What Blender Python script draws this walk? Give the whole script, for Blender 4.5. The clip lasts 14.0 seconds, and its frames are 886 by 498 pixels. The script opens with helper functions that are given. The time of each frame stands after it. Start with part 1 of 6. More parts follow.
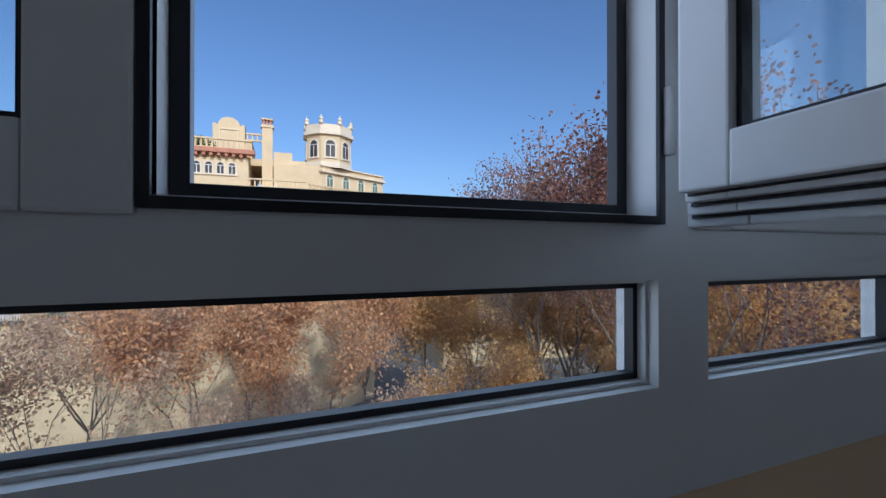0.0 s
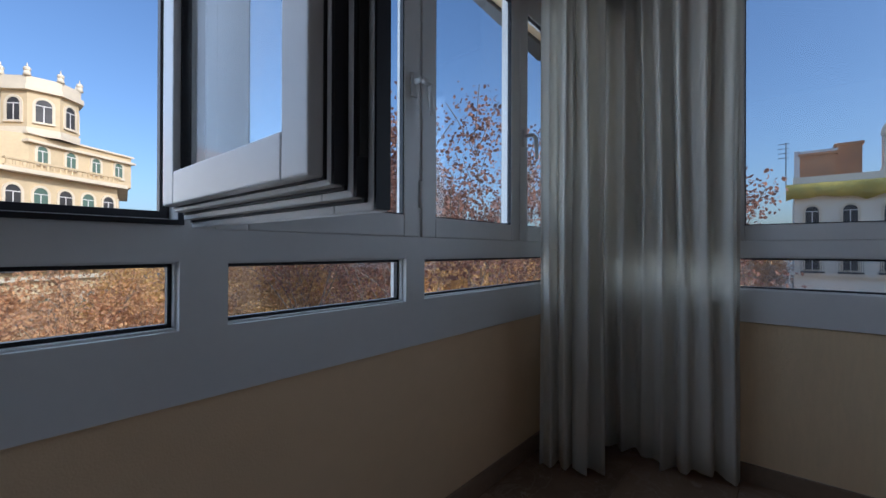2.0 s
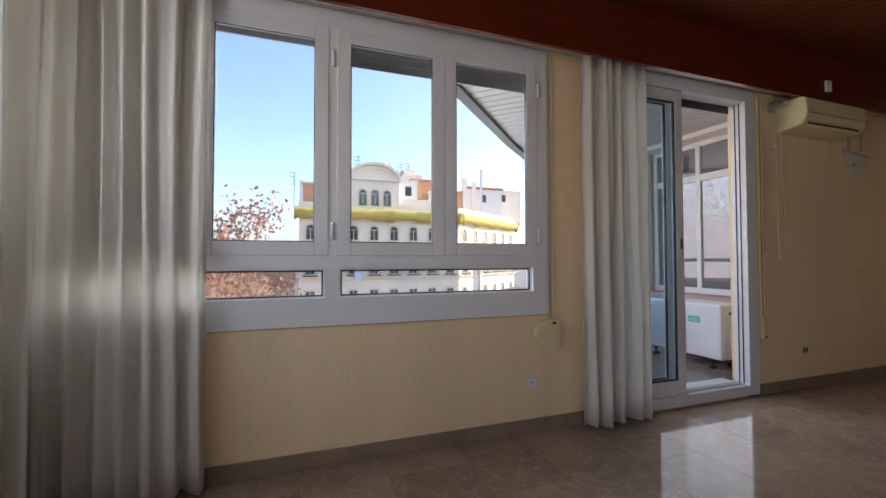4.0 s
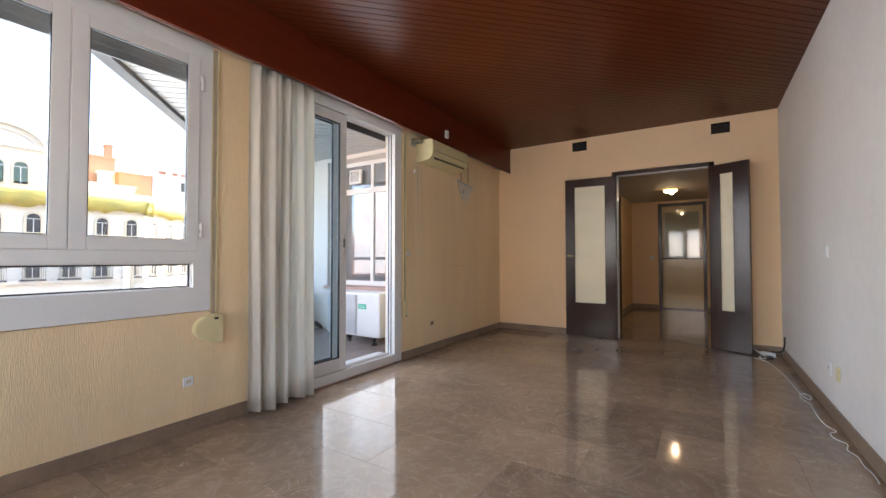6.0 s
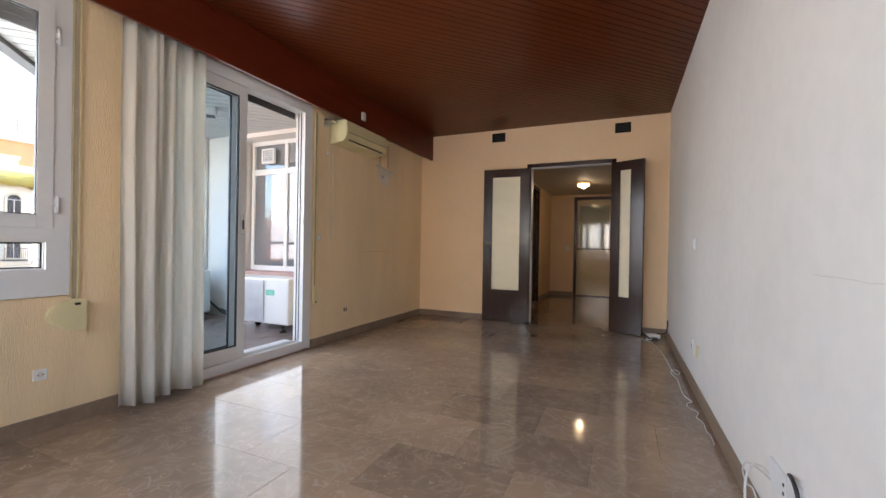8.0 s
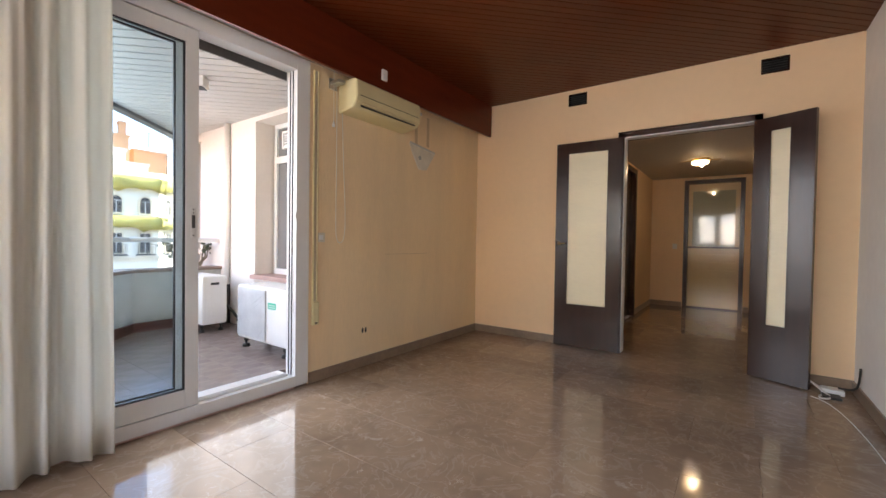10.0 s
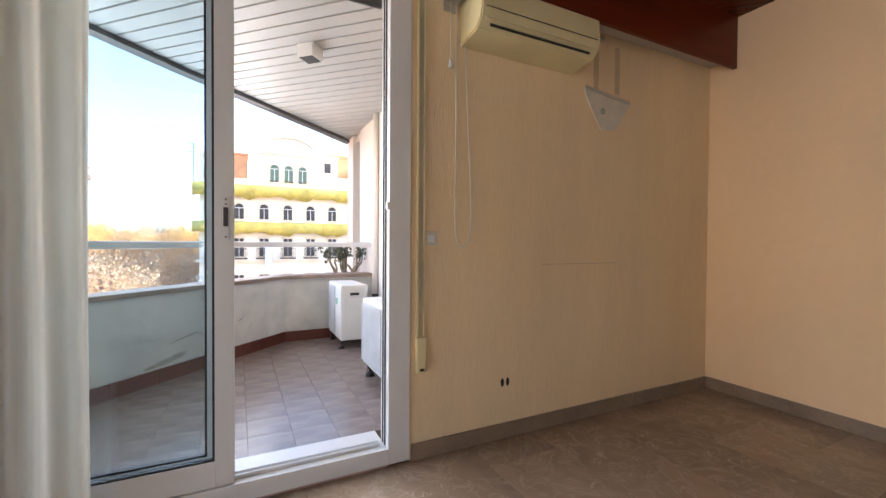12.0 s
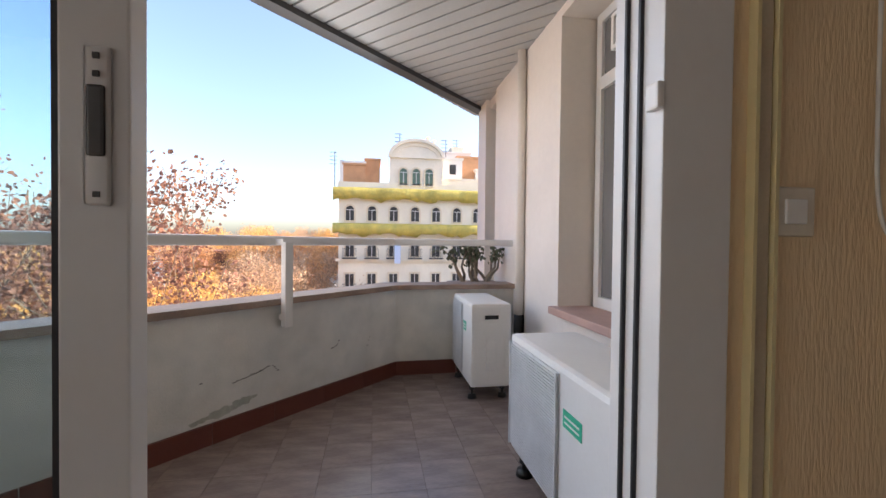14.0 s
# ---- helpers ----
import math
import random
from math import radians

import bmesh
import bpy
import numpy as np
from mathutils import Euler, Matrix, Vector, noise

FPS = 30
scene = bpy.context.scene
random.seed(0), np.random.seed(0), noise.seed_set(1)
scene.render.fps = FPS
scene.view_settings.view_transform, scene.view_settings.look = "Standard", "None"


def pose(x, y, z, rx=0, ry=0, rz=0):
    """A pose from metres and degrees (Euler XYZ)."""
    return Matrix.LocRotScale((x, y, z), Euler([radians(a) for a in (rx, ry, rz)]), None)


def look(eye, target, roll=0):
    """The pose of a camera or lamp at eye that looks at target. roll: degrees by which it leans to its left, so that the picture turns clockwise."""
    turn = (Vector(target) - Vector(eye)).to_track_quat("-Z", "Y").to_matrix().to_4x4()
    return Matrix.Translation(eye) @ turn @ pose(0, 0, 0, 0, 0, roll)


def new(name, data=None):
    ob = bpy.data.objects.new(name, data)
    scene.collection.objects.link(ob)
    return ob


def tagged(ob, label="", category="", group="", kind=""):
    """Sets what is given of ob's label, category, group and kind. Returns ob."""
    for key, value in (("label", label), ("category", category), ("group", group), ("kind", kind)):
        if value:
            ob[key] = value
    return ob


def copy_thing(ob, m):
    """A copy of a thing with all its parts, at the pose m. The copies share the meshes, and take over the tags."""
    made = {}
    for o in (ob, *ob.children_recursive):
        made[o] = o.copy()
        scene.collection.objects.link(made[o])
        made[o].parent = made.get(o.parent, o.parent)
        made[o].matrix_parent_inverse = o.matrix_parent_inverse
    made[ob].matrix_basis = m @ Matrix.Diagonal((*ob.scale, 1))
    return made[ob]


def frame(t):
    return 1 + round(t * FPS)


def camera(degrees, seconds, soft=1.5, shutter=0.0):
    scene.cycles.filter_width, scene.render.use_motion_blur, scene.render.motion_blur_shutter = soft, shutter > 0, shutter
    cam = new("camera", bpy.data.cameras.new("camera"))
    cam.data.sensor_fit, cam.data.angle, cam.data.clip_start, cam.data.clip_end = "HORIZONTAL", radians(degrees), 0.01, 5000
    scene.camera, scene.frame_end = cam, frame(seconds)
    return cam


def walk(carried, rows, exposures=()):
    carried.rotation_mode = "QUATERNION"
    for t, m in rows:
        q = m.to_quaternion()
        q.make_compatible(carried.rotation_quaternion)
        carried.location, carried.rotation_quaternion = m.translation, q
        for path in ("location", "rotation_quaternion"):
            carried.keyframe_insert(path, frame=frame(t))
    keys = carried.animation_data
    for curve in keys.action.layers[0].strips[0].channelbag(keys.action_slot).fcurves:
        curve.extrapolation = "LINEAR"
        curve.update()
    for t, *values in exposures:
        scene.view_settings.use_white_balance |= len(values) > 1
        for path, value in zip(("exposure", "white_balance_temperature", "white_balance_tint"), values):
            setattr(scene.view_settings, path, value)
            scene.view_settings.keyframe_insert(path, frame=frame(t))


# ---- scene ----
cam = camera(94.6, 14.0)
PATH = [
    (0, (0.906, 0.56, 1.016), (1.627, 2.426, 1.026), 0.0),
    (0.5, (0.935, 0.371, 0.968), (1.741, 2.201, 0.975), 0.1),
    (1, (1.0, 0.195, 0.98), (1.977, 1.94, 0.987), 0.2),
    (1.5, (1.041, 0.077, 0.986), (2.273, 1.652, 0.991), 0.2),
    (2, (1.082, 0.008, 1.002), (2.609, 1.299, 1.008), 0.2),
    (2.5, (1.097, -0.045, 1.018), (2.889, 0.843, 1.028), 0.2),
    (3, (1.102, -0.08, 1.025), (3.065, 0.304, 1.041), 0.2),
    (3.5, (1.118, -0.209, 1.035), (3.115, -0.318, 1.057), 0.3),
    (4, (1.164, -0.221, 1.025), (3.049, -0.888, 1.077), -0.1),
    (4.2, (1.167, -0.254, 1.026), (2.979, -1.1, 1.078), -0.2),
    (6.3, (0.729, -0.315, 0.999), (1.713, -2.056, 1.04), 0.2),
    (6.5, (0.713, -0.286, 0.997), (1.647, -2.055, 1.03), 0.4),
    (7, (0.622, -0.235, 0.974), (1.486, -2.038, 0.989), 0.8),
    (7.5, (0.567, -0.242, 0.977), (1.384, -2.068, 0.971), 1.3),
    (8, (0.573, -0.441, 0.983), (1.378, -2.272, 0.976), 1.0),
    (8.2, (0.58, -0.554, 0.984), (1.392, -2.382, 0.982), 0.7),
    (10.5, (0.922, -2.002, 1.057), (2.263, -3.485, 1.004), 0.8),
    (11, (1.063, -2.292, 1.035), (2.588, -3.585, 0.991), 0.4),
    (11.5, (1.23, -2.556, 1.027), (2.911, -3.64, 1.008), 0.6),
    (12, (1.509, -2.779, 1.043), (3.296, -3.677, 1.01), 0.4),
    (12.5, (1.833, -2.891, 1.019), (3.698, -3.614, 0.989), 0.1),
    (13, (2.169, -2.947, 1.032), (4.091, -3.502, 0.999), 0.4),
    (13.5, (2.495, -3.018, 1.019), (4.45, -3.438, 0.993), 0.6),
    (14, (2.809, -3.026, 1.011), (4.781, -3.361, 0.98), 0.6),
]
EXPOSURES = [(0.0, -0.18, 5200, 11), (1.0, -0.15, 5250, 12), (2.0, 0.1, 5400, 12), (3.0, 0.72, 6050, 16), (4.2, 1.74, 6500, 18), (6.3, 2.68, 6600, 15), (8.2, 2.68, 6600, 15), (10.5, 2.98, 6950, 17), (12.0, 2.82, 6850, 16), (13.0, 2.40, 6900, 16), (14.0, 1.68, 7000, 17)]
walk(cam, [(t, look(eye, target, roll)) for t, eye, target, roll in PATH], EXPOSURES)

# ---------- light ----------
SUN_DIR = Vector((0.03, -0.85, 0.50)).normalized()
world = bpy.data.worlds.new("world")
scene.world = world
world.use_nodes = True
wn = world.node_tree.nodes
sky = wn.new("ShaderNodeTexSky")
sky.sky_type = "NISHITA"
sky.sun_disc = False
sky.sun_elevation = math.asin(SUN_DIR.z)
sky.sun_rotation = math.atan2(SUN_DIR.x, SUN_DIR.y)
sky.air_density, sky.dust_density, sky.ozone_density = 1.0, 2.4, 3.2
wn["Background"].inputs["Strength"].default_value = 0.15
world.node_tree.links.new(sky.outputs["Color"], wn["Background"].inputs["Color"])
sun = new("sun", bpy.data.lights.new("sun", "SUN"))
sun.data.energy, sun.data.angle, sun.data.color = 3.2, radians(0.5), (1.0, 0.9, 0.76)
sun.matrix_world = look((30, -60, 40), Vector((30, -60, 40)) - SUN_DIR)


def window_light(name, at, towards, width, height, watts):
    """Skylight that enters at a window's opening."""
    ob = new(name, bpy.data.lights.new(name, "AREA"))
    ob.data.shape, ob.data.size, ob.data.size_y = "RECTANGLE", width, height
    ob.data.energy, ob.data.color = watts, (0.86, 0.94, 1.0)
    ob.matrix_world = look(at, towards)
    return ob


window_light("skylight_north", (1.72, 1.34, 1.50), (1.72, 0, 1.50), 3.0, 1.55, 17)
window_light("skylight_east", (3.66, -0.45, 1.50), (0, -0.9, 1.40), 2.3, 1.55, 12)
window_light("skylight_door", (3.279, -2.95, 1.16), (0, -2.95, 1.16), 0.88, 2.05, 2.3)
window_light("skylight_balcony", (4.85, -1.85, 1.50), (4.085, -2.495, 1.50), 3.2, 1.5, 8)

# ---------- plan (metres) ----------
XW, XE, YN, YS, ZC = 0.092, 3.305, 0.985, -5.833, 2.593
X_FASCIA, Z_FASCIA = 3.126, 2.246
HALL_W, HALL_E, HALL_S, HALL_Z = 0.50, 2.03, -9.62, 2.16
GROUND = -16.0


# ---------- materials ----------
def mat(name, color, rough=0.6, metal=0.0, var=0.12, scale=6.0, fine=60.0, bump=0.05, bump_scale=80.0, spec=0.5, tint=None, coat=0.0, by_object=0.0, by_island=0.0, aniso=None, bump_dist=0.004, in_place=False):
    m = bpy.data.materials.new(name)
    m.use_nodes = True
    nt = m.node_tree
    n, l = nt.nodes, nt.links
    b = n["Principled BSDF"]
    b.inputs["Roughness"].default_value = rough
    b.inputs["Metallic"].default_value = metal
    b.inputs["Specular IOR Level"].default_value = spec
    b.inputs["Coat Weight"].default_value = coat
    b.inputs["Coat Roughness"].default_value = 0.08
    tc = n.new("ShaderNodeTexCoord")
    mp = n.new("ShaderNodeMapping")
    if aniso:
        mp.inputs["Scale"].default_value = aniso
    if in_place:
        l.new(n.new("ShaderNodeNewGeometry").outputs["Position"], mp.inputs["Vector"])
    else:
        l.new(tc.outputs["Object"], mp.inputs["Vector"])
    n1 = n.new("ShaderNodeTexNoise")
    n1.inputs["Scale"].default_value, n1.inputs["Detail"].default_value = scale, 5
    n2 = n.new("ShaderNodeTexNoise")
    n2.inputs["Scale"].default_value, n2.inputs["Detail"].default_value = fine, 3
    l.new(mp.outputs["Vector"], n1.inputs["Vector"])
    l.new(mp.outputs["Vector"], n2.inputs["Vector"])
    addn = n.new("ShaderNodeMath")
    addn.operation = "MULTIPLY_ADD"
    addn.inputs[1].default_value = 0.4
    l.new(n2.outputs["Fac"], addn.inputs[0])
    l.new(n1.outputs["Fac"], addn.inputs[2])
    last = addn.outputs[0]
    for amount, node, out in ((by_object, "ShaderNodeObjectInfo", "Random"), (by_island, "ShaderNodeNewGeometry", "Random Per Island")):
        if amount:
            src = n.new(node)
            ad = n.new("ShaderNodeMath")
            ad.operation = "MULTIPLY_ADD"
            ad.inputs[1].default_value = amount
            l.new(src.outputs[out], ad.inputs[0])
            l.new(last, ad.inputs[2])
            last = ad.outputs[0]
    mid = 0.7 + (by_object + by_island) / 2
    ramp = n.new("ShaderNodeMapRange")
    span = 0.3 + (by_object + by_island) / 2
    ramp.inputs["From Min"].default_value, ramp.inputs["From Max"].default_value = mid - span, mid + span
    l.new(last, ramp.inputs["Value"])
    mix = n.new("ShaderNodeMix")
    mix.data_type = "RGBA"
    lo = tint or tuple(c * (1 - var) for c in color)
    hi = tuple(min(1.0, c * (1 + var)) for c in color)
    mix.inputs["A"].default_value = (*lo, 1)
    mix.inputs["B"].default_value = (*hi, 1)
    l.new(ramp.outputs["Result"], mix.inputs["Factor"])
    l.new(mix.outputs["Result"], b.inputs["Base Color"])
    rr = n.new("ShaderNodeMapRange")
    rr.inputs["To Min"].default_value, rr.inputs["To Max"].default_value = max(0.02, rough * 0.8), min(1.0, rough * 1.2)
    l.new(n1.outputs["Fac"], rr.inputs["Value"])
    l.new(rr.outputs["Result"], b.inputs["Roughness"])
    if bump:
        n3 = n.new("ShaderNodeTexNoise")
        n3.inputs["Scale"].default_value, n3.inputs["Detail"].default_value = bump_scale, 4
        l.new(mp.outputs["Vector"], n3.inputs["Vector"])
        bp = n.new("ShaderNodeBump")
        bp.inputs["Strength"].default_value, bp.inputs["Distance"].default_value = bump, bump_dist
        l.new(n3.outputs["Fac"], bp.inputs["Height"])
        l.new(bp.outputs["Normal"], b.inputs["Normal"])
    return m


def glass_mat(name, tint=(0.96, 0.98, 0.98), ior=1.45, haze=0.0):
    m = bpy.data.materials.new(name)
    m.use_nodes = True
    n, l = m.node_tree.nodes, m.node_tree.links
    n.clear()
    out = n.new("ShaderNodeOutputMaterial")
    tr = n.new("ShaderNodeBsdfTransparent")
    tr.inputs["Color"].default_value = (*tint, 1)
    gl = n.new("ShaderNodeBsdfGlossy")
    gl.inputs["Roughness"].default_value = 0.01
    lw = n.new("ShaderNodeLayerWeight")
    lw.inputs["Blend"].default_value = 0.5
    pw_ = n.new("ShaderNodeMath")
    pw_.operation = "POWER"
    pw_.inputs[1].default_value = 5.0
    l.new(lw.outputs["Facing"], pw_.inputs[0])
    fr = n.new("ShaderNodeMath")
    fr.operation = "MULTIPLY_ADD"
    fr.inputs[1].default_value, fr.inputs[2].default_value = 0.6, 0.035
    l.new(pw_.outputs[0], fr.inputs[0])
    mx = n.new("ShaderNodeMixShader")
    l.new(fr.outputs[0], mx.inputs[0])
    l.new(tr.outputs[0], mx.inputs[1])
    l.new(gl.outputs[0], mx.inputs[2])
    last = mx.outputs[0]
    if haze:
        df = n.new("ShaderNodeBsdfDiffuse")
        df.inputs["Color"].default_value = (0.8, 0.82, 0.85, 1)
        nz = n.new("ShaderNodeTexNoise")
        nz.inputs["Scale"].default_value, nz.inputs["Detail"].default_value = 3.0, 6
        mr = n.new("ShaderNodeMapRange")
        mr.inputs["From Min"].default_value, mr.inputs["From Max"].default_value = 0.35, 0.7
        mr.inputs["To Max"].default_value = haze
        l.new(nz.outputs["Fac"], mr.inputs["Value"])
        m2 = n.new("ShaderNodeMixShader")
        l.new(mr.outputs[0], m2.inputs[0])
        l.new(last, m2.inputs[1])
        l.new(df.outputs[0], m2.inputs[2])
        last = m2.outputs[0]
    l.new(last, out.inputs["Surface"])
    return m


def cloth_mat(name, color, trans=0.35):
    m = mat(name, color, 0.9, var=0.06, scale=3, fine=220, bump=0.2, bump_scale=400, spec=0.1)
    n, l = m.node_tree.nodes, m.node_tree.links
    b, out = n["Principled BSDF"], n["Material Output"]
    tl = n.new("ShaderNodeBsdfTranslucent")
    tl.inputs["Color"].default_value = (*color, 1)
    mx = n.new("ShaderNodeMixShader")
    mx.inputs[0].default_value = trans
    l.new(b.outputs[0], mx.inputs[1])
    l.new(tl.outputs[0], mx.inputs[2])
    l.new(mx.outputs[0], out.inputs["Surface"])
    return m


def marble_mat(name):
    """Polished brown-grey marble with veins, each slab of its own tone."""
    m = mat(name, (0.33, 0.236, 0.165), 0.09, var=0.24, scale=1.5, fine=11, bump=0.03, bump_scale=5, by_object=0.3, tint=(0.165, 0.115, 0.082), spec=0.55, bump_dist=0.002, in_place=True)
    n, l = m.node_tree.nodes, m.node_tree.links
    b = n["Principled BSDF"]
    base = b.inputs["Base Color"].links[0].from_socket
    tc = n.new("ShaderNodeTexCoord")
    oi = n.new("ShaderNodeObjectInfo")
    ofs = n.new("ShaderNodeVectorMath")
    ofs.operation = "ADD"
    sc = n.new("ShaderNodeVectorMath")
    sc.operation = "SCALE"
    sc.inputs["Scale"].default_value = 13.0
    cmb = n.new("ShaderNodeCombineXYZ")
    for k in range(3):
        l.new(oi.outputs["Random"], cmb.inputs[k])
    l.new(cmb.outputs[0], sc.inputs[0])
    l.new(tc.outputs["Object"], ofs.inputs[0])
    l.new(sc.outputs["Vector"], ofs.inputs[1])
    vn = n.new("ShaderNodeTexNoise")
    vn.inputs["Scale"].default_value, vn.inputs["Detail"].default_value, vn.inputs["Distortion"].default_value = 4.0, 8, 2.2
    l.new(ofs.outputs["Vector"], vn.inputs["Vector"])
    vein = n.new("ShaderNodeMath")
    vein.operation = "SUBTRACT"
    vein.inputs[1].default_value = 0.5
    l.new(vn.outputs["Fac"], vein.inputs[0])
    ab = n.new("ShaderNodeMath")
    ab.operation = "ABSOLUTE"
    l.new(vein.outputs[0], ab.inputs[0])
    mr = n.new("ShaderNodeMapRange")
    mr.inputs["From Min"].default_value, mr.inputs["From Max"].default_value = 0.0, 0.035
    mr.inputs["To Min"].default_value, mr.inputs["To Max"].default_value = 0.16, 0.0
    l.new(ab.outputs[0], mr.inputs["Value"])
    sn = n.new("ShaderNodeTexNoise")
    sn.inputs["Scale"].default_value, sn.inputs["Detail"].default_value, sn.inputs["Distortion"].default_value = 11.0, 6, 1.2
    l.new(ofs.outputs["Vector"], sn.inputs["Vector"])
    sr = n.new("ShaderNodeMapRange")
    sr.inputs["From Min"].default_value, sr.inputs["From Max"].default_value = 0.645, 0.72
    sr.inputs["To Min"].default_value, sr.inputs["To Max"].default_value = 0.0, 0.28
    l.new(sn.outputs["Fac"], sr.inputs["Value"])
    both = n.new("ShaderNodeMath")
    both.operation = "MAXIMUM"
    l.new(mr.outputs[0], both.inputs[0])
    l.new(sr.outputs[0], both.inputs[1])
    mr = both
    vo = n.new("ShaderNodeTexVoronoi")
    vo.feature = "DISTANCE_TO_EDGE"
    vo.inputs["Scale"].default_value = 17.0
    wob = n.new("ShaderNodeVectorMath")
    wob.operation = "MULTIPLY_ADD"
    wob.inputs[1].default_value = (0.12, 0.12, 0.12)
    l.new(sn.outputs["Color"], wob.inputs[0])
    l.new(ofs.outputs["Vector"], wob.inputs[2])
    l.new(wob.outputs["Vector"], vo.inputs["Vector"])
    fac = []
    for src, lo_, hi_, a_, b_ in ((vo.outputs["Distance"], 0.0, 0.05, 0.6, 0.0), (n["Noise Texture.001"].outputs["Fac"], 0.52, 0.60, 0.0, 1.0), (vn.outputs["Fac"], 0.50, 0.62, 0.0, 0.9)):
        r_ = n.new("ShaderNodeMapRange")
        r_.inputs["From Min"].default_value, r_.inputs["From Max"].default_value = lo_, hi_
        r_.inputs["To Min"].default_value, r_.inputs["To Max"].default_value = a_, b_
        l.new(src, r_.inputs["Value"])
        fac.append(r_.outputs[0])
    for k in (0, 1):
        mu = n.new("ShaderNodeMath")
        mu.operation = "MULTIPLY"
        l.new(fac[0], mu.inputs[0])
        l.new(fac[k + 1], mu.inputs[1])
        fac[0] = mu.outputs[0]
    top = n.new("ShaderNodeMath")
    top.operation = "MAXIMUM"
    l.new(mr.outputs[0], top.inputs[0])
    l.new(fac[0], top.inputs[1])
    mr = top
    mx = n.new("ShaderNodeMix")
    mx.data_type = "RGBA"
    mx.inputs["B"].default_value = (0.58, 0.52, 0.46, 1)
    l.new(mr.outputs[0], mx.inputs["Factor"])
    l.new(base, mx.inputs["A"])
    l.new(mx.outputs["Result"], b.inputs["Base Color"])
    return m


def glow_mat(name, color, strength):
    m = bpy.data.materials.new(name)
    m.use_nodes = True
    b = m.node_tree.nodes["Principled BSDF"]
    b.inputs["Base Color"].default_value = (*color, 1)
    b.inputs["Emission Color"].default_value = (*color, 1)
    b.inputs["Emission Strength"].default_value = strength
    return m


M_WALL = mat("cream_plaster", (0.82, 0.60, 0.37), 0.75, var=0.05, scale=1.4, fine=18, bump=0.25, bump_scale=220, spec=0.3)
M_TEXTURED = mat("ribbed_cream_wallpaper", (0.87, 0.67, 0.42), 0.8, var=0.09, scale=1.6, fine=40, bump=0.36, bump_scale=95, aniso=(2.0, 2.0, 0.35), spec=0.25, bump_dist=0.010)
M_WHITEWALL = mat("scuffed_white_plaster", (0.83, 0.79, 0.74), 0.55, var=0.08, scale=0.9, fine=14, bump=0.2, bump_scale=200, spec=0.35)
M_ALU = mat("white_lacquered_aluminium", (0.74, 0.74, 0.73), 0.32, var=0.03, scale=5, fine=40, bump=0.02, spec=0.5)
M_GASKET = mat("black_rubber_gasket", (0.012, 0.012, 0.016), 0.5, var=0.2)
M_WOODCEIL = mat("varnished_mahogany_slats", (0.105, 0.0215, 0.0055), 0.32, var=0.22, scale=4, fine=30, bump=0.05, bump_scale=50, by_island=0.22, spec=0.2, aniso=(1, 1, 1))
M_FASCIA = mat("varnished_mahogany_board", (0.125, 0.020, 0.0065), 0.30, var=0.22, scale=3, fine=25, bump=0.03, aniso=(6, 0.8, 6), spec=0.25)
M_MARBLE = marble_mat("polished_brown_marble")
M_BASE = mat("grey_brown_marble_skirting", (0.26, 0.185, 0.128), 0.35, var=0.25, scale=6, fine=40, bump=0.05)
M_GROUT = mat("brown_grout", (0.11, 0.08, 0.066), 0.7, var=0.15)
M_DOOR = mat("dark_walnut_veneer", (0.036, 0.013, 0.007), 0.22, var=0.15, scale=4, fine=30, bump=0.02, aniso=(6, 6, 0.6), spec=0.45, coat=0.12)
M_FROST = mat("frosted_cream_glass", (0.90, 0.81, 0.58), 0.35, var=0.05, scale=3, fine=30, bump=0.5, bump_scale=26, aniso=(0.6, 1, 2.4), spec=0.5)
M_CURTAIN = cloth_mat("ivory_curtain_cloth", (0.89, 0.865, 0.80), 0.45)
M_REFLECT = mat("reflecting_window_glass", (0.16, 0.17, 0.18), 0.02, var=0.1, scale=2, bump=0.0, spec=0.8, coat=0.3)
M_REFLECT.node_tree.nodes["Principled BSDF"].inputs["IOR"].default_value = 2.0
M_PEACH = mat("peach_plaster", (0.92, 0.66, 0.41), 0.75, var=0.05, scale=1.4, fine=18, bump=0.25, bump_scale=220, spec=0.3)
M_GLASS = glass_mat("window_glass")
M_DOORGLASS = glass_mat("bluish_door_glass", (0.88, 0.94, 0.967))
M_DUSTGLASS = glass_mat("dusty_window_glass", haze=0.10)
M_CREAMPLASTIC = mat("yellowed_cream_plastic", (0.74, 0.645, 0.37), 0.4, var=0.05, bump=0.02)
M_WHITEPLASTIC = mat("white_plastic", (0.80, 0.80, 0.78), 0.35, var=0.03, bump=0.02)
M_DARK = mat("black_plastic", (0.015, 0.014, 0.013), 0.45, var=0.2)
M_METAL = mat("brushed_steel", (0.55, 0.54, 0.52), 0.3, metal=1.0, var=0.08)
M_BRASS = mat("worn_brass", (0.62, 0.45, 0.2), 0.3, metal=1.0, var=0.1)
M_STRAP = mat("beige_woven_strap", (0.50, 0.42, 0.30), 0.85, var=0.15, fine=200)
M_BALWALL = mat("stained_white_render", (0.74, 0.72, 0.68), 0.85, var=0.08, scale=2.3, fine=11, bump=0.4, bump_scale=120, tint=(0.50, 0.51, 0.49))
M_OUTWALL = mat("pale_exterior_render", (0.80, 0.74, 0.68), 0.8, var=0.06, scale=2, fine=30, bump=0.3, bump_scale=150)
M_CAP = mat("worn_brown_stone_cap", (0.30, 0.215, 0.17), 0.75, var=0.3, scale=7, fine=60, bump=0.5, bump_scale=60)
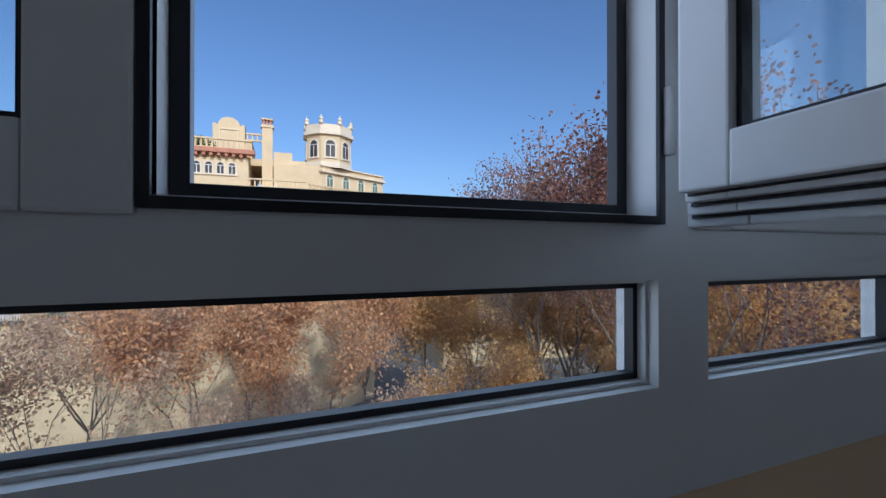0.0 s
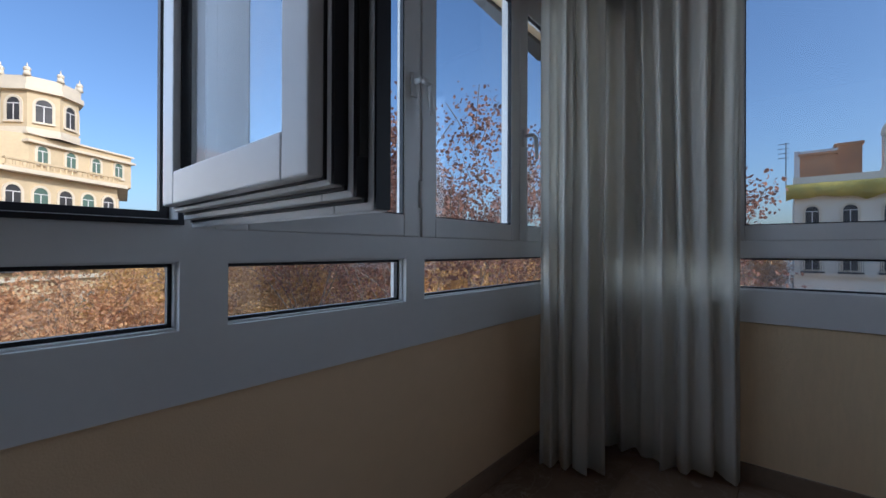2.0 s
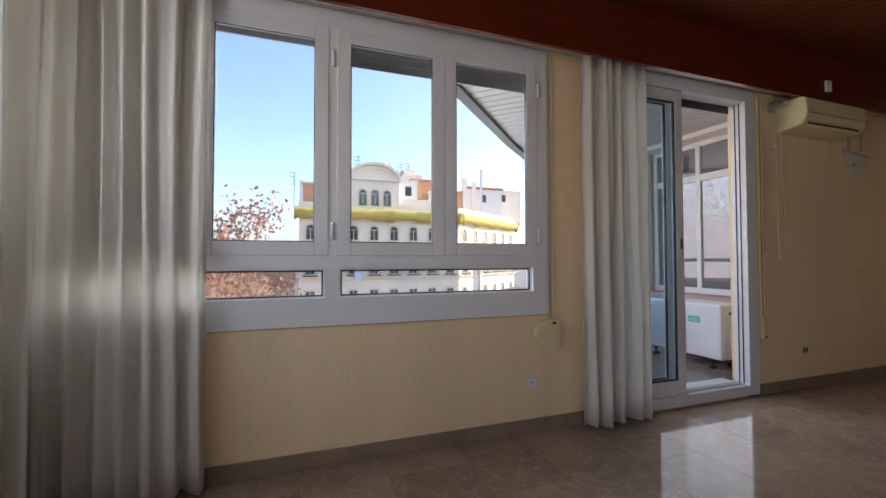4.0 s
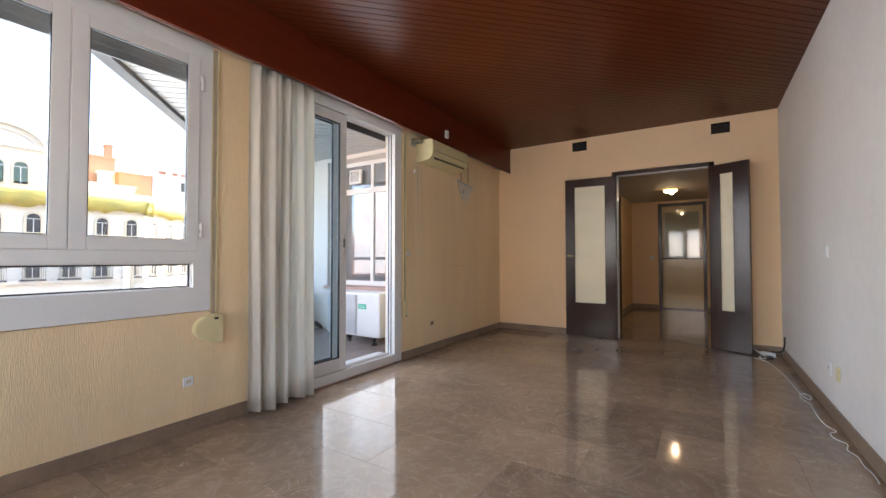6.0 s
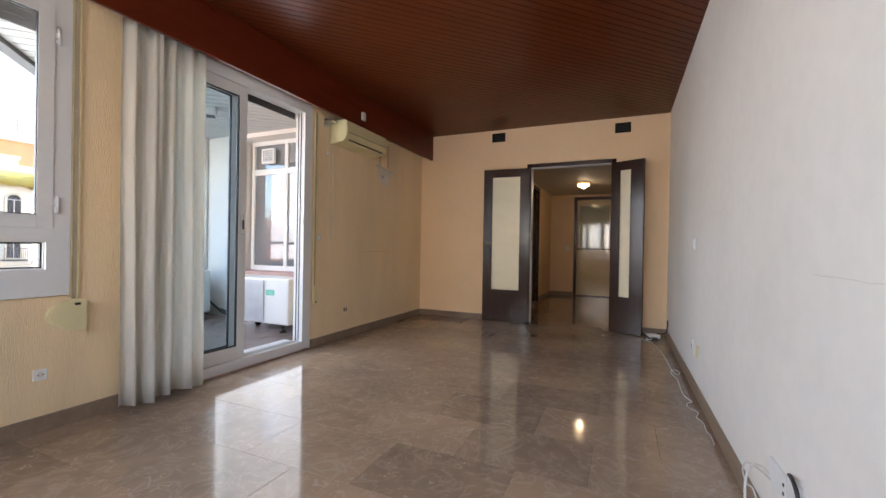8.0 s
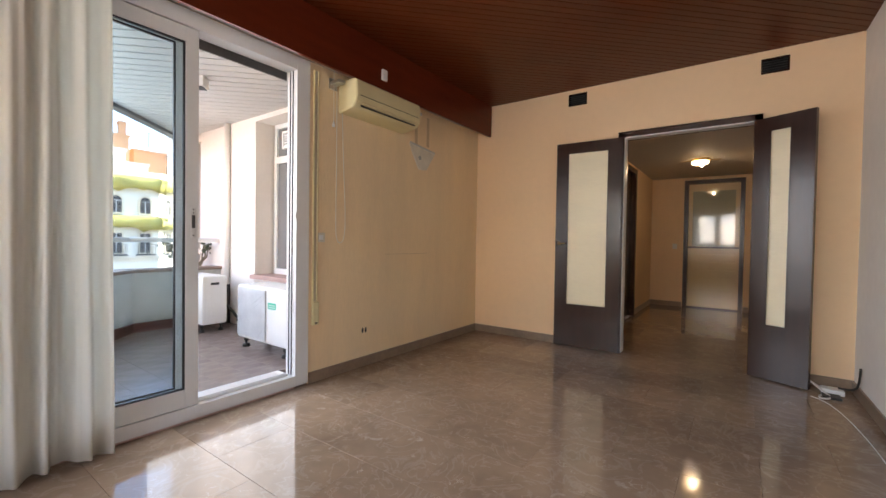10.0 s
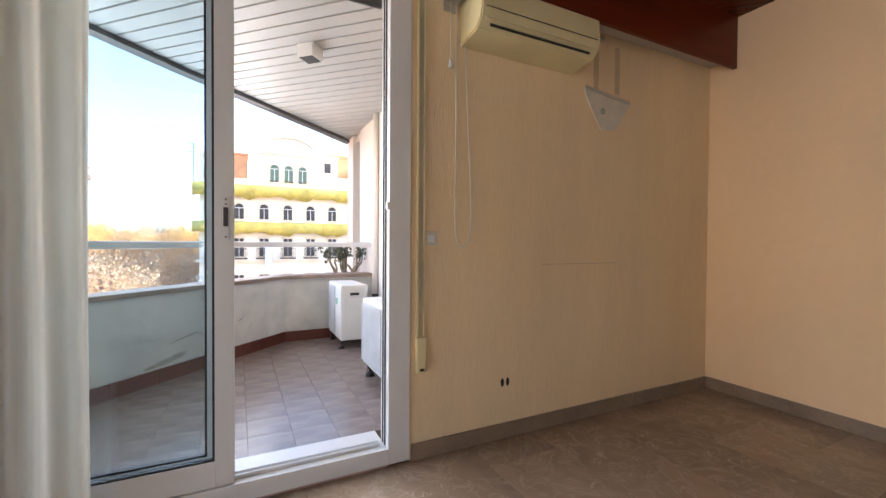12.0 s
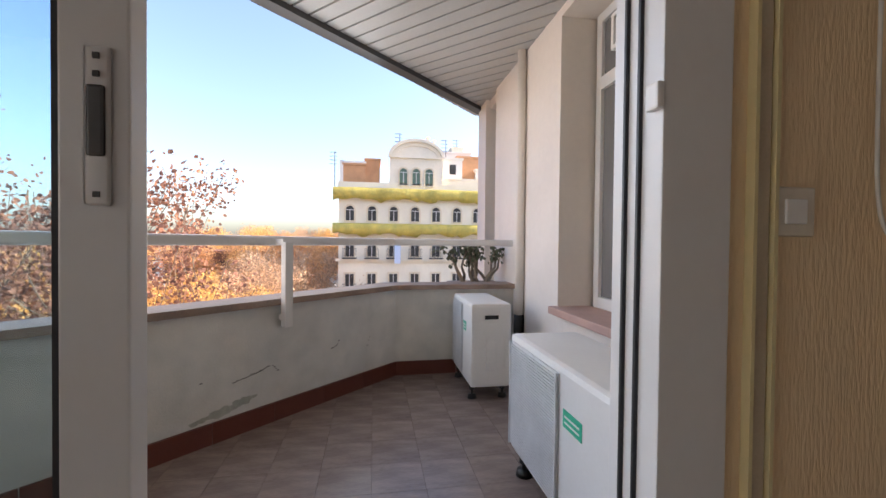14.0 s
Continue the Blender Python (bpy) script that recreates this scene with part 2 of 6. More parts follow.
M_REDTILE = mat("dark_red_ceramic", (0.13, 0.036, 0.024), 0.35, var=0.2, by_object=0.3)
M_BALTILE = mat("brown_ceramic_tile", (0.255, 0.20, 0.18), 0.22, var=0.25, scale=5, fine=40, bump=0.1, by_object=0.12, tint=(0.15, 0.113, 0.10), aniso=(4.0, 1.0, 1.0))
M_METALSLAT = mat("white_metal_slats", (0.70, 0.69, 0.67), 0.4, var=0.06, scale=2)
# Slats are white; this grey dims their lit underside by colour.
M_SOFFIT = mat("greyed_white_soffit_strips", (0.50, 0.495, 0.48), 0.45, var=0.08, scale=2)
# Also colours the sheet that stands for shade above the soffit slats.
M_EAVE = mat("dark_grey_eave_metal_and_gap_shade", (0.07, 0.068, 0.068), 0.5, var=0.3)
M_ACWHITE = mat("white_painted_sheet_steel", (0.80, 0.80, 0.78), 0.4, var=0.05, scale=3)
M_ACGRILLE = mat("pale_grey_fan_grille", (0.62, 0.63, 0.64), 0.5, var=0.15)
M_GREEN = mat("green_label", (0.02, 0.48, 0.30), 0.4, var=0.05)
M_PINKSILL = mat("pink_stone_sill", (0.50, 0.32, 0.27), 0.6, var=0.15)
M_CABLE = mat("white_cable_sheath", (0.72, 0.70, 0.66), 0.5, var=0.1)
M_LAMPGLASS = glow_mat("glowing_amber_lamp_glass", (1.0, 0.70, 0.34), 1.3)
M_BULB = glow_mat("glowing_bulb", (1.0, 0.82, 0.55), 60.0)
M_DARKGLASS = mat("grey_green_glossy_glass", (0.33, 0.33, 0.24), 0.05, var=0.15, scale=2, bump=0.0, spec=0.9)
M_CREAMDOOR = mat("cream_lacquer", (0.66, 0.52, 0.29), 0.14, var=0.08, scale=2)
M_HALLCEIL = mat("grey_white_paint", (0.55, 0.52, 0.48), 0.7, var=0.05)
M_SUCCULENT = mat("dusty_green_succulent", (0.10, 0.11, 0.06), 0.6, var=0.35, by_island=0.5)
M_BARK = mat("mottled_plane_bark", (0.23, 0.19, 0.145), 0.85, var=0.4, scale=5, fine=20, bump=0.5, bump_scale=20)
def leafy(name, color, tint):
    """Dry leaves that let some light through."""
    m = mat(name, color, 0.7, var=0.4, by_island=1.2, tint=tint, spec=0.2)
    n, l = m.node_tree.nodes, m.node_tree.links
    b = n["Principled BSDF"]
    tl = n.new("ShaderNodeBsdfTranslucent")
    l.new(b.inputs["Base Color"].links[0].from_socket, tl.inputs["Color"])
    mx = n.new("ShaderNodeMixShader")
    mx.inputs[0].default_value = 0.4
    l.new(b.outputs[0], mx.inputs[1])
    l.new(tl.outputs[0], mx.inputs[2])
    l.new(mx.outputs[0], n["Material Output"].inputs["Surface"])
    return m


M_LEAF_O = leafy("rust_orange_leaves", (0.84, 0.43, 0.20), (0.42, 0.23, 0.15))
M_LEAF_Y = leafy("golden_autumn_leaves", (0.86, 0.49, 0.18), (0.44, 0.23, 0.10))
# Backlit dark of leaves against the sky, put into their colour.
M_LEAF_P = leafy("backlit_purple_brown_leaves", (0.40, 0.20, 0.125), (0.14, 0.09, 0.09))
M_LEAF_B = leafy("withered_brown_leaves", (0.68, 0.47, 0.30), (0.34, 0.24, 0.185))
M_STONE = mat("warm_limestone_facade", (0.63, 0.49, 0.29), 0.85, var=0.12, scale=0.6, fine=6, bump=0.3, bump_scale=12)
M_STUCCO = mat("pale_stucco_facade", (0.80, 0.73, 0.60), 0.85, var=0.1, scale=0.5, fine=5, bump=0.2, bump_scale=10)
M_STONE2 = mat("weathered_limestone_trim", (0.70, 0.60, 0.44), 0.85, var=0.1, scale=0.5, fine=5, bump=0.2, bump_scale=10)
M_TERRA = mat("terracotta_cornice", (0.45, 0.20, 0.12), 0.8, var=0.2, scale=2)
M_BRICKRED = mat("orange_brick_render", (0.58, 0.31, 0.16), 0.85, var=0.2, scale=1)
M_NET = mat("yellow_scaffold_net", (0.55, 0.43, 0.10), 0.8, var=0.25, scale=1.2, fine=10, bump=0.6, bump_scale=4, tint=(0.34, 0.31, 0.09), bump_dist=0.1)
M_FWIN = mat("far_window_glass", (0.055, 0.052, 0.05), 0.3, var=0.4, scale=1, bump=0, spec=0.25)
M_SHUTGREEN = mat("green_wooden_shutter", (0.10, 0.16, 0.12), 0.6, var=0.2)
M_WHITEFAR = mat("bright_white_stucco", (0.78, 0.75, 0.70), 0.8, var=0.06, scale=0.6)
M_ASPHALT = mat("asphalt", (0.05, 0.05, 0.052), 0.9, var=0.2, scale=0.4, fine=8)
M_PAVE = mat("grey_paving", (0.22, 0.21, 0.20), 0.85, var=0.15, scale=0.6, fine=6)
M_GROUND = mat("city_ground", (0.16, 0.15, 0.14), 0.9, var=0.2, scale=0.05, fine=0.8)
M_BUSH = mat("terrace_shrub_leaves", (0.09, 0.11, 0.03), 0.7, var=0.4, by_island=1.0)
M_ROOF = mat("brown_red_roof", (0.24, 0.13, 0.10), 0.9, var=0.2, scale=0.3, fine=4)
M_BLUE = mat("blue_cloth", (0.50, 0.60, 0.78), 0.8, var=0.1)
M_SCUFF = mat("tan_scuff", (0.62, 0.46, 0.29), 0.85, var=0.15, fine=200)
M_STAINLINE = mat("grey_smudge", (0.66, 0.62, 0.57), 0.8, var=0.15)
M_FLAKE = mat("grey_green_bare_render", (0.42, 0.43, 0.38), 0.9, var=0.25, scale=14, fine=60, bump=0.4)
M_STAIN = mat("grey_paint_patch", (0.72, 0.66, 0.55), 0.8, var=0.12, scale=12)


# ---------- mesh helpers ----------
def box(bm, x0, x1, y0, y1, z0, z1, bevel=0.0, m=None):
    c = Vector(((x0 + x1) / 2, (y0 + y1) / 2, (z0 + z1) / 2))
    r = bmesh.ops.create_cube(bm, size=1.0, matrix=Matrix.Translation(c) @ Matrix.Diagonal((abs(x1 - x0), abs(y1 - y0), abs(z1 - z0), 1)))
    vs = r["verts"]
    if bevel:
        es = list({e for v in vs for e in v.link_edges})
        rb = bmesh.ops.bevel(bm, geom=es, offset=bevel, segments=2, affect="EDGES", profile=0.6)
        vs = list({v for f in rb["faces"] for v in f.verts} | {v for v in vs if v.is_valid})
    if m is not None:
        bmesh.ops.transform(bm, matrix=m, verts=[v for v in vs if v.is_valid])
    return vs


def cyl(bm, a, b, r0, r1=None, seg=12):
    a, b = Vector(a), Vector(b)
    d = b - a
    q = d.to_track_quat("Z", "Y").to_matrix().to_4x4()
    bmesh.ops.create_cone(bm, cap_ends=True, segments=seg, radius1=r0, radius2=r0 if r1 is None else r1, depth=d.length, matrix=Matrix.Translation((a + b) / 2) @ q)


def prism(bm, pts, z0, z1):
    """An upright prism over a plan polygon."""
    lo = [bm.verts.new((x, y, z0)) for x, y in pts]
    hi = [bm.verts.new((x, y, z1)) for x, y in pts]
    k = len(pts)
    bm.faces.new(lo[::-1])
    bm.faces.new(hi)
    for i in range(k):
        bm.faces.new((lo[i], lo[(i + 1) % k], hi[(i + 1) % k], hi[i]))
    bmesh.ops.recalc_face_normals(bm, faces=bm.faces[:])


def mesh_of(name, bm, material, smooth=False):
    me = bpy.data.meshes.new(name)
    bm.to_mesh(me)
    bm.free()
    me.materials.append(material)
    if smooth:
        me.polygons.foreach_set("use_smooth", [True] * len(me.polygons))
    return me


def part(name, bm, material, parent, label="", smooth=False):
    ob = new(name, mesh_of(name, bm, material, smooth))
    ob.parent = parent
    if label:
        tagged(ob, label)
    return ob


def thing(name, label, category, loc=(0, 0, 0), group="", kind="", m=None):
    ob = new(name)
    ob.empty_display_size = 0.05
    ob.matrix_world = m if m is not None else Matrix.Translation(loc)
    return tagged(ob, label, category, group, kind)


def single(name, bm, material, label, category, kind="", group="", smooth=False):
    return tagged(new(name, mesh_of(name, bm, material, smooth)), label, category, group, kind)


def boxes(name, material, parent, items, label="", bevel=0.0, smooth=False):
    bm = bmesh.new()
    for it in items:
        box(bm, *it, bevel=bevel)
    return part(name, bm, material, parent, label, smooth)


def tube(name, pts, r, material, parent=None, label="", category="", kind=""):
    """A round cord along smooth points, as a mesh."""
    cu = bpy.data.curves.new(name, "CURVE")
    cu.dimensions, cu.bevel_depth, cu.bevel_resolution, cu.resolution_u = "3D", r, 2, 6
    sp = cu.splines.new("NURBS")
    sp.points.add(len(pts) - 1)
    for p, co in zip(sp.points, pts):
        p.co = (*co, 1)
    sp.use_endpoint_u, sp.order_u = True, 3
    tmp = bpy.data.objects.new("tmp", cu)
    me = bpy.data.meshes.new_from_object(tmp)
    bpy.data.objects.remove(tmp)
    me.materials.clear()
    me.materials.append(material)
    ob = new(name, me)
    ob.parent = parent
    return tagged(ob, label, category, "", kind)


# ---------- structure ----------
def wall_x(name, x0, x1, y0, y1, z0, z1, holes, material, label):
    """A wall that runs along y, with openings (ya, yb, za, zb)."""
    bm = bmesh.new()
    ys = sorted({y0, y1, *[h[0] for h in holes], *[h[1] for h in holes]})
    for a, b in zip(ys, ys[1:]):
        cut = sorted((h[2], h[3]) for h in holes if h[0] < (a + b) / 2 < h[1])
        z = z0
        for za, zb in cut:
            if za > z + 1e-4:
                box(bm, x0, x1, a, b, z, za)
            z = zb
        if z < z1 - 1e-4:
            box(bm, x0, x1, a, b, z, z1)
    return single(name, bm, material, label, "wall", "structure")


def wall_y(name, y0, y1, x0, x1, z0, z1, holes, material, label):
    """A wall that runs along x, with openings (xa, xb, za, zb)."""
    bm = bmesh.new()
    xs = sorted({x0, x1, *[h[0] for h in holes], *[h[1] for h in holes]})
    for a, b in zip(xs, xs[1:]):
        cut = sorted((h[2], h[3]) for h in holes if h[0] < (a + b) / 2 < h[1])
        z = z0
        for za, zb in cut:
            if za > z + 1e-4:
                box(bm, a, b, y0, y1, z, za)
            z = zb
        if z < z1 - 1e-4:
            box(bm, a, b, y0, y1, z, z1)
    return single(name, bm, material, label, "wall", "structure")


ROOF_Z = 2.78
wall_x("wall_east", XE, XE + 0.20, YS - 0.2, YN, 0, ROOF_Z, [(-1.65, 0.75, 0.69, 2.30), (-3.51, -1.97, 0.0, 2.31)], M_TEXTURED, "cream ribbed wallpaper wall with window and balcony door")
wall_y("wall_north", YN, YN + 0.20, XW - 0.2, XE + 0.20, 0, ROOF_Z, [(0.16, 3.505, 0.68, 2.30)], M_WALL, "cream plaster wall below a band of windows")
wall_y("wall_south", YS - 0.15, YS, XW - 0.2, XE, 0, ROOF_Z, [(0.66, 1.745, 0.0, 2.105), (2.05, 2.234, 2.43, 2.55), (0.507, 0.684, 2.41, 2.53)], M_PEACH, "peach cream plaster wall with double door")
wall_x("wall_west", XW - 0.2, XW, YS, YN, 0, ROOF_Z, [], M_WHITEWALL, "scuffed whitish plaster wall with cables along its foot")
wall_x("wall_hall_east", HALL_E, HALL_E + 0.12, HALL_S, YS - 0.15, 0, 2.5, [(-8.15, -7.35, 0, 2.05)], M_WALL, "cream hall wall with a dark-framed side door")
wall_x("wall_hall_west", HALL_W - 0.12, HALL_W, HALL_S, YS - 0.15, 0, 2.5, [], M_WALL, "cream hall wall")
wall_y("wall_hall_end", HALL_S - 0.12, HALL_S, HALL_W - 0.12, HALL_E + 0.12, 0, 2.5, [(0.78, 1.48, 0, 2.06)], M_WALL, "cream hall end wall with glazed door")
bm = bmesh.new()
box(bm, HALL_W - 0.1, HALL_E + 0.1, HALL_S, YS - 0.15, HALL_Z, HALL_Z + 0.1)
single("ceiling_hall", bm, M_HALLCEIL, "grey white painted low hall ceiling", "ceiling", "structure")

# mahogany slat ceiling, laid on the diagonal
bm = bmesh.new()
cx, cy = (XW + X_FASCIA) / 2, (YS + YN) / 2
SLAT_ANGLE = 45.0
for k in range(-95, 96):
    m = Matrix.Translation((cx, cy, 0)) @ pose(0, 0, 0, 0, 0, SLAT_ANGLE) @ Matrix.Translation((0, k * 0.060, 0))
    box(bm, -6, 6, -0.0266, 0.0266, ZC, ZC + 0.016, m=m)
for co, no in (((XW, 0, 0), (-1, 0, 0)), ((X_FASCIA, 0, 0), (1, 0, 0)), ((0, YS, 0), (0, -1, 0)), ((0, YN, 0), (0, 1, 0))):
    bmesh.ops.bisect_plane(bm, geom=bm.verts[:] + bm.edges[:] + bm.faces[:], plane_co=co, plane_no=no, clear_outer=True)
box(bm, XW - 0.1, XE + 0.05, YS - 0.1, YN + 0.1, ZC + 0.0165, ZC + 0.12)
single("ceiling", bm, M_WOODCEIL, "dark reddish varnished mahogany slat ceiling", "ceiling", "structure")
bm = bmesh.new()
box(bm, X_FASCIA, X_FASCIA + 0.025, YS, YN, Z_FASCIA, ZC + 0.016, bevel=0.002)
single("trim", bm, M_FASCIA, "dark red mahogany fascia board hiding the curtain track", "fascia board", "structure")
bm = bmesh.new()
box(bm, X_FASCIA + 0.026, XE, YS, YN, 2.312, 2.40)
single("ceiling_soffit", bm, M_HALLCEIL, "pale soffit behind the wooden fascia", "soffit", "structure")
bm = bmesh.new()
for x in (3.18, 3.235):
    box(bm, x - 0.009, x + 0.009, -4.6, 0.9, 2.298, 2.3115)
single("curtain_rail", bm, M_ALU, "white double curtain rail under the soffit", "curtain rail", "structure")

# skirting
def skirting(name, x0, x1, y0, y1):
    bm = bmesh.new()
    box(bm, x0, x1, y0, y1, 0, 0.08, bevel=0.003)
    single(name, bm, M_BASE, "grey-brown marble skirting along the wall", "skirting", "structure")


T = 0.014
skirting("baseboard_north", XW, XE, YN - T, YN)
skirting("baseboard_east", XE - T, XE, -1.965, YN - T)
skirting("baseboard_east_2", XE - T, XE, YS + T, -3.515)
skirting("baseboard_south", 1.75, XE, YS, YS + T)
skirting("baseboard_south_2", XW, 0.655, YS, YS + T)
skirting("baseboard_west", XW, XW + T, YS + T, YN - T)
skirting("baseboard_hall_end", 1.55, HALL_E, HALL_S, HALL_S + T)
skirting("baseboard_hall_end_2", HALL_W, 0.71, HALL_S, HALL_S + T)
skirting("baseboard_hall_east", HALL_E - T, HALL_E, HALL_S + T, -8.24)
skirting("baseboard_hall_east_2", HALL_E - T, HALL_E, -7.27, YS - 0.15)


# ---------- aluminium windows ----------
def to_wall(axis, at):
    """Maps (u along the wall, d into the wall, z) to the world."""
    return (lambda u, d, z: (u, at + d, z)) if axis == "y" else (lambda u, d, z: (at + d, u, z))


def wbox(bm, f, u0, u1, d0, d1, z0, z1, bevel=0.0):
    a, b = f(u0, d0, z0), f(u1, d1, z1)
    box(bm, min(a[0], b[0]), max(a[0], b[0]), min(a[1], b[1]), max(a[1], b[1]), z0, z1, bevel=bevel)


def ring(bm, f, u0, u1, z0, z1, w, d0, d1, bevel=0.002):
    """A rectangular frame of four bars."""
    wbox(bm, f, u0, u0 + w, d0, d1, z0, z1, bevel)
    wbox(bm, f, u1 - w, u1, d0, d1, z0, z1, bevel)
    wbox(bm, f, u0 + w, u1 - w, d0, d1, z0, z0 + w, bevel)
    wbox(bm, f, u0 + w, u1 - w, d0, d1, z1 - w, z1, bevel)


def pane(parent, f, u0, u1, z0, z1, d, material=M_GLASS, name="pane"):
    bm = bmesh.new()
    wbox(bm, f, u0, u1, d, d + 0.006, z0, z1)
    ob = part(name, bm, material, parent, "clear window glass")
    ob.visible_shadow = False
    return ob


def gasket(parent, f, u0, u1, z0, z1, d, w=0.007):
    bm = bmesh.new()
    ring(bm, f, u0, u1, z0, z1, w, d - 0.004, d + 0.012, 0)
    return part("gasket", bm, M_GASKET, parent, "black rubber gasket")


def hinge(parent, f, u, z, d=-0.024):
    bm = bmesh.new()
    a = f(u, d, z)
    cyl(bm, (a[0], a[1], z - 0.045), (a[0], a[1], z + 0.045), 0.0075, seg=10)
    wbox(bm, f, u - 0.012, u + 0.012, d + 0.004, d + 0.016, z - 0.04, z - 0.004)
    wbox(bm, f, u - 0.012, u + 0.012, d + 0.004, d + 0.016, z + 0.004, z + 0.04)
    part("hinge", bm, M_ALU, parent, "white lacquered hinge", True)


def lever(parent, f, u, z, side, d=-0.02):
    bm = bmesh.new()
    wbox(bm, f, u - 0.014, u + 0.014, d - 0.012, d, z - 0.03, z + 0.05, 0.004)
    a, b = f(u, d - 0.01, z + 0.02), f(u, d - 0.045, z + 0.02)
    cyl(bm, a, b, 0.009)
    c, e = f(u + side * 0.03, d - 0.05, z + 0.01), f(u + side * 0.045, d - 0.046, z - 0.085)
    cyl(bm, b, c, 0.009, 0.01)
    cyl(bm, c, e, 0.010, 0.007)
    part("handle", bm, M_ALU, parent, "white curved lever handle", True)


def sash(parent, f, u0, u1, z0, z1, d=-0.022, stile=0.068, glass=M_GLASS):
    bm = bmesh.new()
    ring(bm, f, u0, u1, z0, z1, stile, d, d + 0.03, 0.004)
    s = part("sash", bm, M_ALU, parent)
    pane(s, f, u0 + stile - 0.002, u1 - stile + 0.002, z0 + stile - 0.002, z1 - stile + 0.002, d + 0.016, glass)
    gasket(s, f, u0 + stile - 0.001, u1 - stile + 0.001, z0 + stile - 0.001, z1 - stile + 0.001, d + 0.008, 0.005)
    return s


def low_pane(parent, f, u0, u1, z0=0.835, z1=0.978):
    bm = bmesh.new()
    ring(bm, f, u0, u1, z0, z1, 0.005, 0.002, 0.03, 0.001)
    fr = part("low_frame", bm, M_ALU, parent, "thin glazing bead")
    gasket(fr, f, u0 + 0.005, u1 - 0.005, z0 + 0.005, z1 - 0.005, 0.020, 0.008)
    pane(fr, f, u0 + 0.005, u1 - 0.005, z0 + 0.005, z1 - 0.005, 0.032, M_DUSTGLASS)


def window_frame(parent, f, u0, u1, z0, z1, holes, d0=-0.015, d1=0.06):
    """Frame of bars: everything but the openings."""
    bm = bmesh.new()
    us = sorted({u0, u1, *[h[0] for h in holes], *[h[1] for h in holes]})
    for a, b in zip(us, us[1:]):
        z = z0
        for za, zb in sorted((h[2], h[3]) for h in holes if h[0] < (a + b) / 2 < h[1]):
            if za > z + 1e-4:
                wbox(bm, f, a, b, d0, d1, z, za)
            z = zb
        if z < z1 - 1e-4:
            wbox(bm, f, a, b, d0, d1, z, z1)
    return part("window_frame", bm, M_ALU, parent, "white lacquered aluminium frame")


Z_SASH0, Z_SASH1 = 1.046, 2.205
fN = to_wall("y", YN)
win_n = thing("window_1", "long white aluminium window with one sash swung open", "window", kind="structure")
holes = [(0.285, 0.775, Z_SASH0 + 0.015, Z_SASH1 - 0.015), (0.801, 1.372, Z_SASH0 + 0.018, Z_SASH1 - 0.018), (1.475, 2.06, Z_SASH0 + 0.015, Z_SASH1 - 0.015), (2.12, 2.735, Z_SASH0 + 0.015, Z_SASH1 - 0.015), (2.79, 3.22, Z_SASH0 + 0.015, Z_SASH1 - 0.015),
         (0.30, 1.376, 0.832, 0.977), (1.472, 2.033, 0.832, 0.975), (2.121, 3.20, 0.834, 0.974)]
window_frame(win_n, fN, 0.16, 3.504, 0.68, 2.30, holes)
for a, b in ((0.245, 0.790), (1.442, 2.088), (2.10, 2.762), (2.765, 3.25)):
    sash(win_n, fN, a, b, Z_SASH0, Z_SASH1, stile=0.072)
for a, b, za, zb in ((0.30, 1.376, 0.832, 0.977), (1.472, 2.033, 0.832, 0.975), (2.121, 3.20, 0.834, 0.974)):
    low_pane(win_n, fN, a, b, za, zb)
# rebate of the open light: black gaskets round the hole
bm = bmesh.new()
ring(bm, fN, 0.7905, 1.383, Z_SASH0 + 0.006, Z_SASH1 - 0.006, 0.0105, -0.021, 0.0, 0.001)
ring(bm, fN, 0.8015, 1.3715, Z_SASH0 + 0.0185, Z_SASH1 - 0.0185, 0.018, 0.035, 0.055, 0.001)
part("rebate_gasket", bm, M_GASKET, win_n, "black rubber rebate gasket")
for u, z in ((2.09, 1.19), (2.09, 2.05), (1.386, 1.19), (1.386, 2.05)):
    hinge(win_n, fN, u, z)
lever(win_n, fN, 2.055, 1.54, 1)
lever(win_n, fN, 2.80, 1.52, 1)
# open sash, hinged at its east side and swung into the room; its outer face looks west
fS = to_wall("y", 0.0)
SW, SH = 0.572, Z_SASH1 - Z_SASH0
bm = bmesh.new()
ring(bm, fS, 0, SW, 0, SH, 0.075, -0.022, 0.0, 0.003)
ring(bm, fS, 0.014, SW - 0.014, 0.014, SH - 0.014, 0.06, -0.040, -0.0225, 0.002)
ring(bm, fS, 0.027, SW - 0.027, 0.027, SH - 0.027, 0.05, -0.060, -0.0405, 0.002)
ring(bm, fS, 0.036, SW - 0.036, 0.036, SH - 0.036, 0.058, -0.082, -0.0605, 0.003)
open_sash = part("open_sash", bm, M_ALU, win_n, "white aluminium sash swung into the room")
pane(open_sash, fS, 0.09, SW - 0.09, 0.09, SH - 0.09, -0.062, M_DUSTGLASS)
gasket(open_sash, fS, 0.0935, SW - 0.0935, 0.0935, SH - 0.0935, -0.066, 0.006)
bm = bmesh.new()
ring(bm, fS, 0.010, SW - 0.010, 0.010, SH - 0.010, 0.02, -0.0265, -0.0205, 0)
ring(bm, fS, 0.023, SW - 0.023, 0.023, SH - 0.023, 0.02, -0.0445, -0.0385, 0)
ring(bm, fS, 0.0335, SW - 0.0335, 0.0335, SH - 0.0335, 0.02, -0.0635, -0.0585, 0)
# Black strips over the free edge put its shade into the colour.
wbox(bm, fS, SW - 0.0138, SW - 0.008, -0.039, -0.023, 0.015, SH - 0.015)
